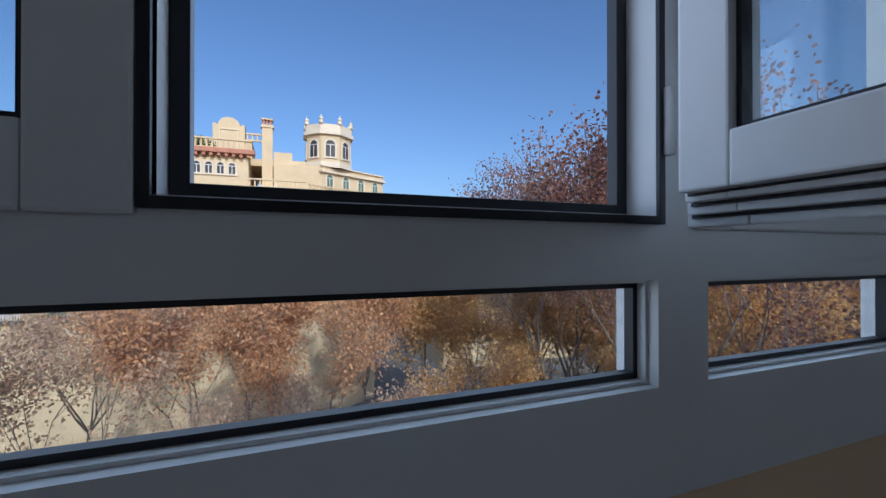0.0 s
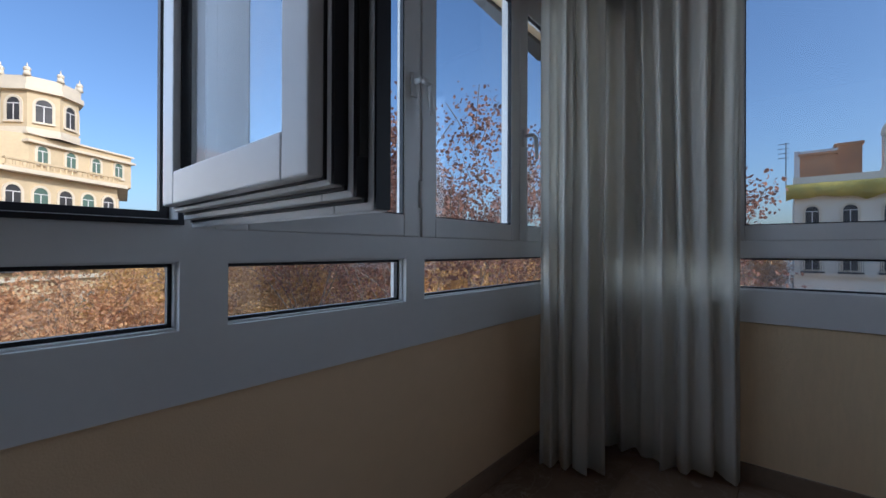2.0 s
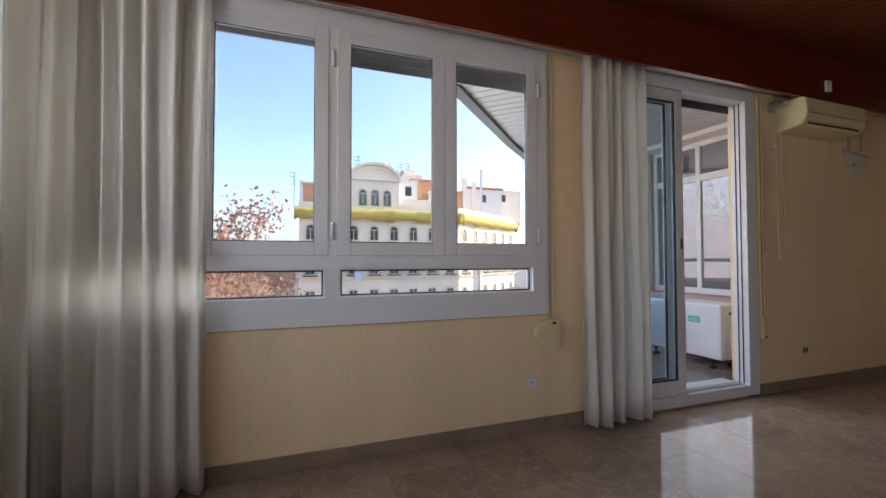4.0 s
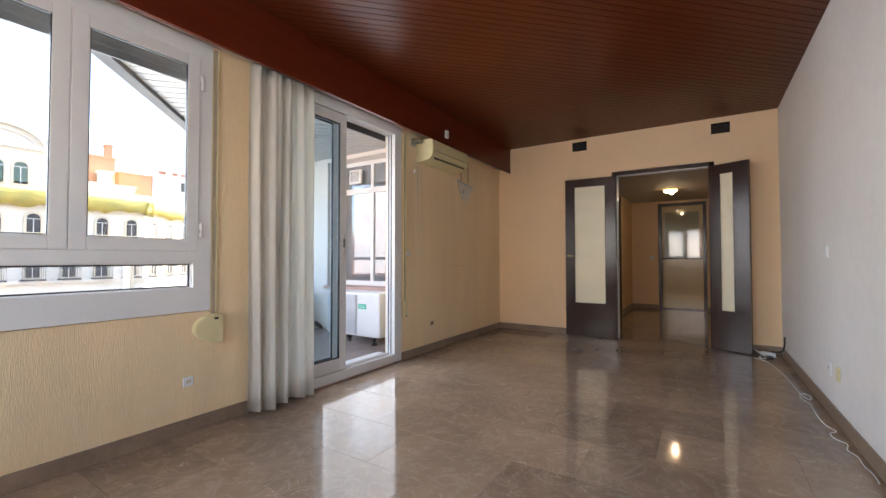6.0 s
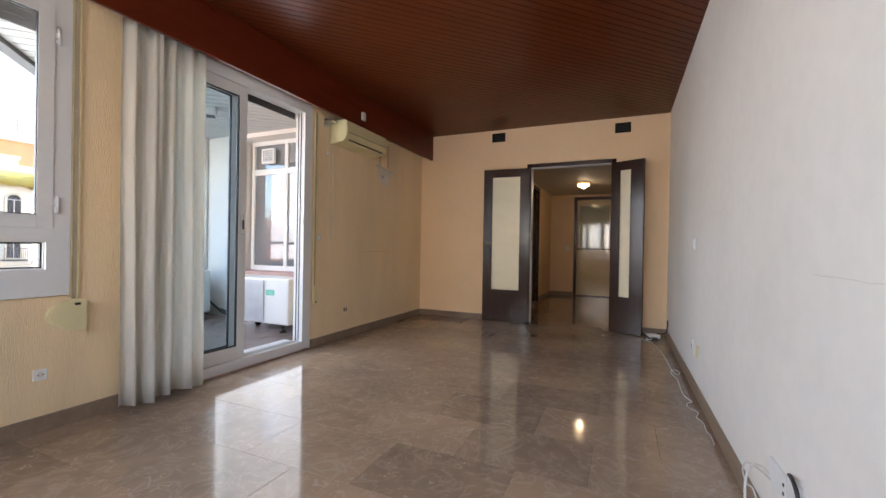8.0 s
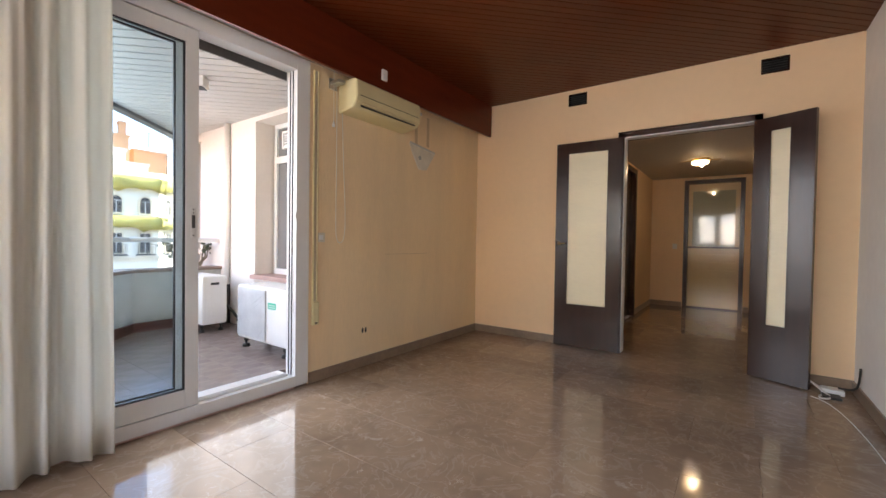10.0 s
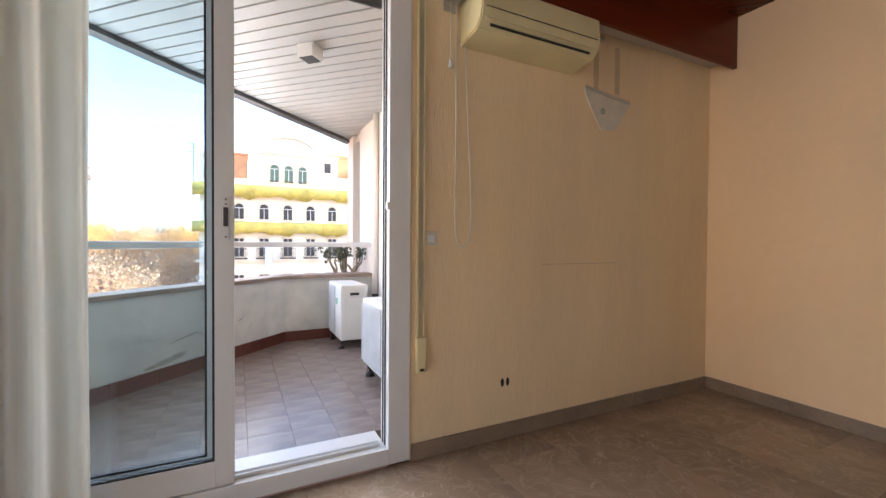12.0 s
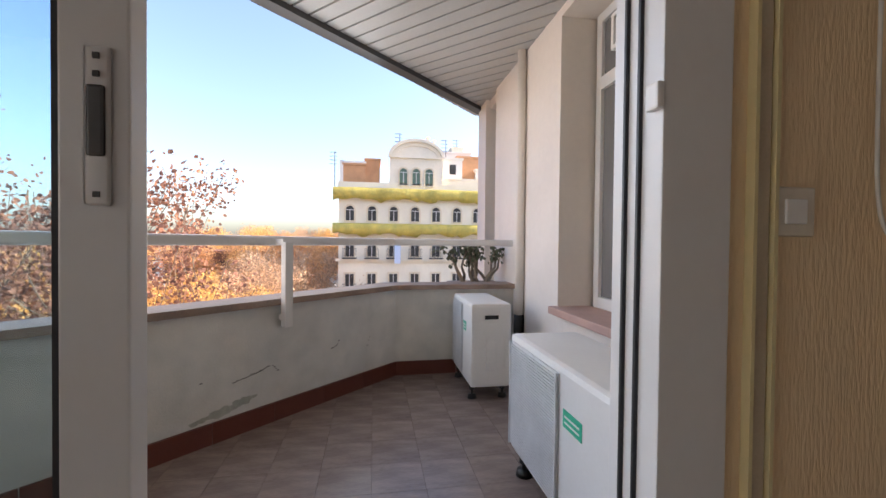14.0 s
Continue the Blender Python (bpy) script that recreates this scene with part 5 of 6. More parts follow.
# grey-green flaked patches at the parapet's foot
fp = thing("flaked_patch", "grey-green flaked patches low on the white parapet", "stain", kind="structure")
rng = random.Random(9)
for s, z, w, h in ((0.615, 0.130, 0.10, 0.022), (0.650, 0.150, 0.07, 0.022), (0.585, 0.118, 0.05, 0.012)):
    p = PA.lerp(PB, s)
    bm = bmesh.new()
    rim = []
    for k in range(26):
        a = 2 * math.pi * k / 26
        r = rng.uniform(0.6, 1.15)
        rim.append((w * r * math.cos(a), BF + z + h * r * math.sin(a) + 0.12 * w * r * math.cos(a)))
    fr0 = [bm.verts.new((x, -0.0015, zz)) for x, zz in rim]
    fr1 = [bm.verts.new((x, -0.0002, zz)) for x, zz in rim]
    bm.faces.new(fr0)
    for k in range(26):
        bm.faces.new((fr0[k], fr0[(k + 1) % 26], fr1[(k + 1) % 26], fr1[k]))
    bmesh.ops.triangulate(bm, faces=[f for f in bm.faces if len(f.verts) > 4])
    bmesh.ops.recalc_face_normals(bm, faces=bm.faces[:])
    bmesh.ops.transform(bm, matrix=Matrix.Translation((p.x, p.y, 0)) @ pose(0, 0, 0, 0, 0, math.degrees(math.atan2(dpar.y, dpar.x))), verts=bm.verts[:])
    part("patch", bm, M_FLAKE, fp)

# ---------- outside ----------
bm = bmesh.new()
bmesh.ops.create_grid(bm, x_segments=1, y_segments=1, size=2500, matrix=Matrix.Translation((0, 0, GROUND)))
single("ground", bm, M_GROUND, "grey city ground reaching the horizon", "ground", "structure")
bm = bmesh.new()
box(bm, -200, 200, 12, 32, GROUND + 0.004, GROUND + 0.02)
box(bm, 12, 28, -200, 12, GROUND + 0.004, GROUND + 0.02)
single("road", bm, M_ASPHALT, "grey asphalt avenue below", "road", "structure")
bm = bmesh.new()
box(bm, -200, 200, 32, 42, GROUND + 0.004, GROUND + 0.15)
box(bm, 28, 36, -60, 31.9, GROUND + 0.004, GROUND + 0.15)
single("pavement", bm, M_PAVE, "grey pavement along the facades", "pavement", "structure")


def leaf_cloud(rng, centres, count, size, loose=1.0):
    """Small bent leaves scattered round branch ends."""
    w = rng.exponential(1.0, len(centres)) ** 1.6 + 0.05
    c = np.array([centres[i] for i in rng.choice(len(centres), count, p=w / w.sum())])
    p = c + np.clip(rng.normal(0, 1, (count, 3)), -1.7, 1.7) * np.array([0.5, 0.5, 0.42]) * loose
    a = rng.normal(0, 1, (count, 3))
    a /= np.linalg.norm(a, axis=1)[:, None]
    b = np.cross(a, rng.normal(0, 1, (count, 3)))
    b /= np.linalg.norm(b, axis=1)[:, None]
    n = np.cross(a, b)
    s = (size * rng.uniform(0.6, 1.3, count))[:, None]
    v = np.empty((count, 6, 3))
    v[:, 0] = p - a * s
    v[:, 1] = p - a * s * 0.3 + b * s * 0.75 + n * s * 0.18
    v[:, 2] = p + a * s * 0.5 + b * s * 0.55 + n * s * 0.15
    v[:, 3] = p + a * s
    v[:, 4] = p + a * s * 0.5 - b * s * 0.55 + n * s * 0.15
    v[:, 5] = p - a * s * 0.3 - b * s * 0.75 + n * s * 0.18
    k = np.arange(count)[:, None] * 6
    f = np.concatenate([k + np.array([[0, 1, 2, 3]]), k + np.array([[0, 3, 4, 5]])])
    return v.reshape(-1, 3), f


def tree(seed, height, leaves, leaf_mat, size, spread=1.0, loose=1.0, bare=0.0, wide=0.68):
    """A plane tree with limbs, twigs and a ragged, gappy crown; base at the origin."""
    r = random.Random(seed)
    rng = np.random.default_rng(seed)
    t = thing("tree", "tall plane tree with thinning brown autumn leaves", "tree", group="plane trees along the avenue")
    bm = bmesh.new()
    ends = []

    def limb(p, d, length, rad, depth):
        n = 3
        for k in range(n):
            q = p + d * length / n
            cyl(bm, p, q, max(rad, 0.014), max(rad * 0.82, 0.012), seg=8 if depth < 2 else 5)
            p, rad = q, rad * 0.82
            d = (d + Vector((r.gauss(0, 0.12), r.gauss(0, 0.12), 0.08))).normalized()
            if depth >= 2:
                ends.append(tuple(p))
        if depth < 4:
            for k in range(3 if depth else 6):
                a = r.uniform(0, 2 * math.pi)
                lean = r.uniform(0.45, 1.0) * spread
                nd = (d + Vector((math.cos(a), math.sin(a), 0)) * lean).normalized()
                limb(p, nd, length * r.uniform(0.55, 0.78), rad * 0.62, depth + 1)
    limb(Vector((0, 0, 0)), Vector((0, 0, 1)), height * 0.42, height * 0.018, 0)
    trunk = part("trunk", bm, M_BARK, t, "mottled grey-brown trunk and limbs")
    top = max(e[2] for e in ends)
    k = height / top
    bmv = trunk.data
    bmv.transform(Matrix.Diagonal((k * wide, k * wide, k, 1)))
    ends = [(x * k * wide, y * k * wide, z * k) for x, y, z in ends]
    v, f = leaf_cloud(rng, [e for e in ends if e[2] > bare * height], leaves, size, loose)
    me = bpy.data.meshes.new("crown")
    me.from_pydata(v.tolist(), [], f.tolist())
    me.materials.append(leaf_mat)
    crown = new("crown", me)
    crown.parent = t
    tagged(crown, "ragged crown of dry leaves", kind="stuff")
    return t


kinds = [tree(11, 16.0, 21000, M_LEAF_O, 0.060, loose=0.75), tree(12, 16.0, 11000, M_LEAF_B, 0.060, loose=0.75), tree(13, 15.0, 27000, M_LEAF_Y, 0.062, loose=0.75), tree(17, 16.0, 17000, M_LEAF_P, 0.042, 1.0, 0.5, 0.62), tree(17, 16.0, 15000, M_LEAF_P, 0.042, 1.0, 0.42, 0.6, wide=0.5)]
SPOTS = [  # distance, bearing, top height over the eye, kind, turn
    (15.0, 39, 4.5, 3, 20), (21.0, 57, 5.2, 3, 130), (23.0, 51, 4.8, 3, 250), (27.0, 60, 3.6, 1, 200),
    (26.0, 72, 0.6, 2, 10), (21.0, 88, -0.3, 0, 80), (22.0, 101, -0.2, 0, 200), (19.0, 113, -0.4, 1, 300), (21.0, 126, 0.2, 0, 45), (24.0, 142, 1.0, 1, 140),
    (16.0, 82, -4.0, 1, 60), (15.0, 103, -4.2, 1, 160), (17.0, 66, -4.2, 2, 310), (17.5, 122, -4.0, 1, 15),
    (33.0, 95, -2.5, 0, 200), (34.0, 80, -1.5, 0, 20), (34.0, 110, -1.0, 1, 120), (34, 65, 0.0, 2, 75),
    (12.0, 17.5, 1.8, 3, 70), (20.0, 27, -0.8, 2, 70), (24.0, 33, -0.5, 2, 200), (31.0, 12.5, -2.4, 2, 40), (32.5, 6.6, 0.1, 1, 260), (37.0, 4.3, 0.0, 1, 20), (25, 55, -0.5, 2, 77), (28, 48, 0.0, 2, 190), (24, 62, -0.8, 2, 300), (23, 44, -1.5, 2, 15), (41.0, 6.2, 0.2, 0, 170), (24.0, 20, -2.0, 2, 10), (28.0, 12, -2.2, 2, 120), (30.0, 29, -0.8, 2, 220), (25.0, 40, -1.0, 2, 330), (36, 22, -2.4, 2, 50), (40, 33, 0.0, 0, 90), (46, 8.5, -3.0, 1, 150), (38, 48, 0.0, 0, 210),
    (55, 27, 0.5, 2, 30), (62, 18, 0.5, 0, 100), (60, 36, 0.5, 2, 200), (70, 23, 1.0, 0, 20), (75, 14, 0.8, 2, 290),
    (50, 6, 1.0, 0, 15), (58, 9, 1.4, 2, 80), (66, 12, 1.8, 0, 140), (80, 5.5, 2.0, 2, 220), (90, 8, 2.4, 0, 300), (85, 16, 2.0, 2, 45), (100, 11, 2.8, 0, 170), (95, 19, 2.2, 0, 250),
]
for k, (dist, az, top, kind_, turn) in enumerate(SPOTS):
    src = kinds[4 if dist < 13 else kind_]
    x, y = 1.2 + dist * math.cos(radians(az)), 0.0 + dist * math.sin(radians(az))
    h = (1.0 + top - GROUND) / (15.0 if kind_ == 2 else 16.0)
    t = copy_thing(src, Matrix.Translation((x, y, GROUND)) @ pose(0, 0, 0, 0, 0, turn))
    t.scale = (h, h, h)
for src in kinds:
    for o in list(src.children_recursive) + [src]:
        bpy.data.objects.remove(o)


# --- facades ---
def arch_window(parent, m, w, h, z, shutter=None, balcony=False, arched=True):
    """A window on a facade in its own frame: u along x, out of the wall along -y."""
    bm = bmesh.new()
    box(bm, -w / 2 - 0.18, w / 2 + 0.18, -0.16, 0.0, z - 0.15, z)
    for s in (-1, 1):
        box(bm, s * (w / 2 + 0.09) - 0.09, s * (w / 2 + 0.09) + 0.09, -0.10, 0.0, z, z + h)
    n = 8
    if arched:
        for i in range(n):
            a0, a1 = math.pi * i / n, math.pi * (i + 1) / n
            a = (a0 + a1) / 2
            rr = w / 2 + 0.09
            box(bm, -0.09, 0.09, -0.10, 0.0, -rr * math.pi / n / 2, rr * math.pi / n / 2, m=Matrix.Translation((rr * math.cos(a), 0, z + h + rr * math.sin(a))) @ pose(0, 0, 0, 0, -math.degrees(a), 0))
    else:
        box(bm, -w / 2 - 0.2, w / 2 + 0.2, -0.14, 0.0, z + h, z + h + 0.2)
    bmesh.ops.transform(bm, matrix=m, verts=bm.verts[:])
    win = part("window", bm, M_STONE2, parent, "moulded window surround")
    bm = bmesh.new()
    if arched:
        pts = [(-w / 2, z), (w / 2, z)] + [(w / 2 * math.cos(math.pi * i / 10), z + h + w / 2 * math.sin(math.pi * i / 10)) for i in range(11)]
    else:
        pts = [(-w / 2, z), (w / 2, z), (w / 2, z + h), (-w / 2, z + h)]
    a = [bm.verts.new((x, -0.012, zz)) for x, zz in pts]
    b = [bm.verts.new((x, -0.05, zz)) for x, zz in pts]
    bm.faces.new(b)
    for i in range(len(pts)):
        j = (i + 1) % len(pts)
        bm.faces.new((a[i], a[j], b[j], b[i]))
    bmesh.ops.recalc_face_normals(bm, faces=bm.faces[:])
    bmesh.ops.transform(bm, matrix=m, verts=bm.verts[:])
    part("pane", bm, shutter or M_FWIN, win)
    bm = bmesh.new()
    box(bm, -0.03, 0.03, -0.07, -0.052, z, z + h)
    box(bm, -w / 2, w / 2, -0.07, -0.052, z + h - 0.03, z + h + 0.03)
    bmesh.ops.transform(bm, matrix=m, verts=bm.verts[:])
    part("glazing_bar", bm, M_WHITEFAR, win)
    if balcony:
        bm = bmesh.new()
        box(bm, -w / 2 - 0.35, w / 2 + 0.35, -0.6, 0, z - 0.3, z - 0.155)
        for x in np.linspace(-w / 2 - 0.3, w / 2 + 0.3, 12):
            box(bm, x - 0.015, x + 0.015, -0.58, -0.55, z - 0.15, z + 0.85)
        box(bm, -w / 2 - 0.33, w / 2 + 0.33, -0.59, -0.54, z + 0.85, z + 0.9)
        bmesh.ops.transform(bm, matrix=m, verts=bm.verts[:])
        part("balcony", bm, M_EAVE, win, "iron balcony")
    return win


def facing(p, q):
    """Frame on a facade from p to q (plan), seen with p at the left: x runs p to q, -y points out."""
    d = Vector(q) - Vector(p)
    return Matrix.Translation((p[0], p[1], 0)) @ pose(0, 0, 0, 0, 0, math.degrees(math.atan2(d.y, d.x)))


def balustrade(parent, m, x0, x1, y, z, h=0.9, step=0.45, material=M_STONE):
    bm = bmesh.new()
    box(bm, x0, x1, y - 0.12, y + 0.12, z, z + 0.15)
    box(bm, x0, x1, y - 0.14, y + 0.14, z + h - 0.15, z + h)
    x = x0 + 0.2
    while x < x1 - 0.1:
        cyl(bm, (x, y, z + 0.15), (x, y, z + h - 0.15), 0.10, 0.07, seg=6)
        x += step
    bmesh.ops.transform(bm, matrix=m, verts=bm.verts[:])
    part("balustrade", bm, material, parent, "stone balustrade")


# north side: limestone corner house with an octagonal tower
nh = thing("corner_house", "sunlit limestone corner house with balconies and octagonal tower", "house", (0, 44, GROUND))
nh.matrix_world = Matrix.Translation((-0.4, 0, 0.95))
bm = bmesh.new()
prism(bm, [(-30, 44), (-2.0, 44), (-2.0, 58), (-30, 58)], GROUND - 1.2, 9.6)
part("wall", bm, M_STONE, nh, "warm limestone main block")
mL = facing((-30, 44), (-2.0, 44))
bm = bmesh.new()
box(bm, -0.5, 28.6, -0.75, 0.2, 9.25, 9.65)
for k in range(46):
    box(bm, k * 0.62, k * 0.62 + 0.25, -0.6, 0, 8.95, 9.25)
bmesh.ops.transform(bm, matrix=mL, verts=bm.verts[:])
part("cornice", bm, M_TERRA, nh, "terracotta cornice with brackets")
balustrade(nh, mL, 18, 28.4, -0.2, 9.66, 1.0)
for k in range(16):
    arch_window(nh, mL @ Matrix.Translation((26.6 - k * 0.98, 0, 0)), 0.56, 0.78, 7.35)
for k in range(8):
    for z in (2.6, -1.4, -5.4):
        arch_window(nh, mL @ Matrix.Translation((25.6 - k * 3.0, 0, 0)), 1.25, 1.9, z, M_SHUTGREEN if (k + int(z)) % 3 else M_WHITEFAR, z < 2, arched=False)
# set-back penthouse with stepped gable and chimneys
bm = bmesh.new()
box(bm, -7.2, -1.9, 47.2, 52, 9.6, 11.4)
pts = [(-5.45, 9.6), (-2.55, 9.6), (-2.55, 12.9), (-2.85, 12.95), (-2.95, 12.75)] + [(-4.0 + 1.0 * math.cos(math.pi * q / 10), 12.75 + 0.85 * math.sin(math.pi * q / 10)) for q in range(11)] + [(-5.05, 12.75), (-5.15, 12.95), (-5.45, 12.9)]
fa = [bm.verts.new((x, 46.8, z)) for x, z in pts]
fb_ = [bm.verts.new((x, 48.2, z)) for x, z in pts]
bm.faces.new(fa)
bm.faces.new(fb_[::-1])
for q in range(len(pts)):
    bm.faces.new((fa[q], fb_[q], fb_[(q + 1) % len(pts)], fa[(q + 1) % len(pts)]))
bmesh.ops.recalc_face_normals(bm, faces=bm.faces[:])
part("penthouse", bm, M_STONE, nh, "curved limestone gable")
boxes("panel", M_STONE2, nh, [(-4.85, -4.77, 46.70, 46.795, 10.2, 12.4), (-3.23, -3.15, 46.70, 46.795, 10.2, 12.4), (-4.77, -3.23, 46.70, 46.795, 12.32, 12.4), (-4.77, -3.23, 46.70, 46.795, 10.2, 10.28)], "moulded panel frame")
balustrade(nh, Matrix.Identity(4), -2.5, -0.9, 47.0, 11.4, 0.8)
for x in (-0.4, -8.1):
    ch = boxes("chimney", M_STONE, nh, [(x - 0.5, x + 0.5, 46, 47, 5.9, 13.0), (x - 0.62, x + 0.62, 45.9, 47.1, 12.7, 12.9), (x - 0.55, x + 0.55, 45.95, 47.05, 13.5, 13.65)], "tall square chimney")
    boxes("chimney_pots", M_TERRA, ch, [(x - 0.45 + k * 0.32, x - 0.25 + k * 0.32, 46.1, 46.9, 12.9, 13.5) for k in range(3)], "clay pots")
rng = np.random.default_rng(5)
v, f = leaf_cloud(rng, [(-8.6 + 0.42 * k, 45.6, 11.2 + 0.25 * math.sin(k)) for k in range(7)], 1500, 0.14)
me = bpy.data.meshes.new("terrace_shrub")
me.from_pydata(v.tolist(), [], f.tolist())
me.materials.append(M_BUSH)
tagged(new("terrace_shrub", me), "green shrub spilling over the roof terrace", "shrub", kind="stuff")
# lower wing turning the corner
W0, W1, W2, W3 = (-2.0, 43.2), (3.2, 43.2), (11.0, 48.0), (13.5, 60.0)
bm = bmesh.new()
prism(bm, [W0, W1, W2, W3, (-2.0, 60)], GROUND - 1.2, 6.0)
part("wing", bm, M_STONE, nh, "lower wing turning the street corner")
for nm, plan, za, zb in (("upper_storey", [(0.2, 45.5), (4.9, 44.6), (12.3, 49.2), (13.4, 60), (0.2, 60)], 6.0, 8.9), ("roof_storey", [(-1.99, 47.0), (4.7, 46.4), (10.4, 50.5), (10.4, 60), (-1.99, 60)], 8.9, 9.6), ("stair_head", [(0.2, 46.2), (2.0, 46.2), (2.0, 48.5), (0.2, 48.5)], 8.9, 10.3)):
    bm = bmesh.new()
    prism(bm, plan, za, zb)
    part(nm, bm, M_STONE, nh)
bm = bmesh.new()
for a, b in ((W0, W1), (W1, W2), (W2, W3)):
    mm = facing(a, b)
    L = (Vector(b) - Vector(a)).length
    for z, o in ((5.7, 0.8), (1.6, 0.45), (-2.4, 0.45)):
        bb = bmesh.new()
        box(bb, -o * 0.3, L + o * 0.3, -o, 0, z, z + 0.3)
        bmesh.ops.transform(bb, matrix=mm, verts=bb.verts[:])
        tmp = bpy.data.meshes.new("t")
        bb.to_mesh(tmp)
        bm.from_mesh(tmp)
        bb.free()
part("cornice", bm, M_STONE2, nh, "moulded limestone cornices")
for a, b, n in ((W0, W1, 3), (W1, W2, 5), (W2, W3, 5)):
    mm = facing(a, b)
    L = (Vector(b) - Vector(a)).length
    for k in range(n):
        for z in (2.6, -1.4, -5.4):
            arch_window(nh, mm @ Matrix.Translation((L * (k + 0.5) / n, 0, 0)), 1.0, 1.7, z, M_SHUTGREEN if (k % 2) else None, z < 2, arched=z > 2)
balustrade(nh, facing(W0, W1), 0, 5.2, -0.5, 6.0, 0.9)
balustrade(nh, facing(W1, W2), 0, 9.0, -0.5, 6.0, 0.7)
m2 = facing((4.9, 44.6), (12.3, 49.2))
for k in range(4):
    arch_window(nh, m2 @ Matrix.Translation((0.9 + k * 2.15, 0, 0)), 0.75, 1.0, 6.75, M_SHUTGREEN)
bm = bmesh.new()
box(bm, -0.3, 8.9, -0.35, 0.3, 8.25, 8.45)
box(bm, -0.25, 8.85, -0.2, 0.3, 8.9, 9.05)
bmesh.ops.transform(bm, matrix=m2, verts=bm.verts[:])
part("upper_cornice", bm, M_STONE2, nh)
# octagonal tower
TX, TY, TR = 5.75, 47.3, 2.45
octo = lambda r, ph=22.5: [(TX + r * math.cos(radians(ph + 45 * k)), TY + r * math.sin(radians(ph + 45 * k))) for k in range(8)]
bm = bmesh.new()
prism(bm, octo(TR), 8.9, 12.9)
tw = part("tower", bm, M_STONE, nh, "octagonal lookout tower")
bm = bmesh.new()
prism(bm, octo(TR + 0.35), 12.35, 12.75)
prism(bm, octo(TR + 0.15), 12.75, 13.45)
part("tower_cornice", bm, M_STONE2, tw, "moulded tower cornice")
bm = bmesh.new()
prism(bm, octo(TR + 0.12), 8.9, 9.5)
part("tower_plinth", bm, M_STONE2, tw)
for k in range(8):
    a = radians(22.5 + 45 * k)
    x, y = TX + (TR + 0.05) * math.cos(a), TY + (TR + 0.05) * math.sin(a)
    bm = bmesh.new()
    cyl(bm, (x, y, 13.45), (x, y, 13.8), 0.26, 0.2, seg=10)
    bmesh.ops.create_uvsphere(bm, u_segments=10, v_segments=8, radius=0.24, matrix=Matrix.Translation((x, y, 13.95)))
    cyl(bm, (x, y, 14.1), (x, y, 14.45), 0.08, 0.02, seg=8)
    part("finial", bm, M_STONE2, tw, "stone urn finial", True)
pts = octo(TR)
for k in range(8):
    p, q = pts[k], pts[(k + 1) % 8]
    L = (Vector(q) - Vector(p)).length
    mm = facing(p, q) @ pose(L / 2, 0, 0, 0, 0, 0)
    if p[1] + q[1] > 2 * TY + 1:
        continue
    arch_window(nh, mm, 0.95, 1.3, 10.0)

# east side: stucco corner house wrapped in yellow safety nets
eh = thing("netted_house", "pale stucco house under repair with yellow nets and rounded gable", "house")
EYE0 = Matrix.Translation((2.0, -1.6, 1.02))
eh.matrix_world = EYE0 @ Matrix.Scale(0.7, 4) @ EYE0.inverted() @ Matrix.Translation((0, 0, 0.95))
F0, F1, F2, F3 = (51.0, 0.3), (51.0, -19.6), (62.0, -34.0), (80.0, -40.0)
bm = bmesh.new()
prism(bm, [F0, (75, 0.3), (85, -40), F3, F2, F1], GROUND - 9.2, 6.2)
part("wall", bm, M_STUCCO, eh, "pale stucco facade")
for a, b, nb in ((F0, F1, 8), (F1, F2, 6), (F2, F3, 5)):
    mm = facing(a, b)
    L = (Vector(b) - Vector(a)).length
    for k in range(nb):
        m = mm @ Matrix.Translation((L * (k + 0.5) / nb, 0, 0))
        for z, arched, bal in ((2.5, True, False), (-1.6, False, True), (-5.6, False, True), (-9.5, False, True), (-13.4, False, False)):
            arch_window(eh, m, 0.92, 1.2 if arched else 2.0, z, None, bal, arched)
    for z0, z1, o in ((4.9, 6.2, 0.75), (0.9, 2.1, 0.8)):
        bm = bmesh.new()
        rows = []
        nseg = 40
        for i in range(nseg + 1):
            u = -0.6 + (L + 1.2) * i / nseg
            w = 0.16 * math.sin(i * 1.7) + 0.22 * math.sin(i * 0.61 + z0) + 0.08 * math.sin(i * 3.1)
            rows.append([bm.verts.new((u, y, z)) for y, z in ((0, z0 + 0.05 + w * 0.4), (-o * 0.8 - w * 0.6, z0 + w * 0.9), (-o - w * 0.5, (z0 + z1) / 2), (-o + w * 0.3, z1 - 0.05 + w * 0.25), (0, z1 + 0.1))])
        for i in range(nseg):
            for j in range(4):
                bm.faces.new((rows[i][j], rows[i + 1][j], rows[i + 1][j + 1], rows[i][j + 1]))
        bmesh.ops.recalc_face_normals(bm, faces=bm.faces[:])
        bmesh.ops.transform(bm, matrix=mm, verts=bm.verts[:])
        part("safety_net", bm, M_NET, eh, "sagging yellow safety net", True)
    bm = bmesh.new()
    for z in (-2.15, -6.0, -10.0):
        box(bm, -0.3, L + 0.3, -0.4, 0, z, z + 0.28)
    bmesh.ops.transform(bm, matrix=mm, verts=bm.verts[:])
    part("string_course", bm, M_STUCCO, eh)
    bm = bmesh.new()
    box(bm, -0.1, L + 0.1, -0.05, 0.3, 6.2, 6.9)
    bmesh.ops.transform(bm, matrix=mm, verts=bm.verts[:])
    part("roof_parapet", bm, M_STUCCO, eh)
mE = facing(F0, F1)
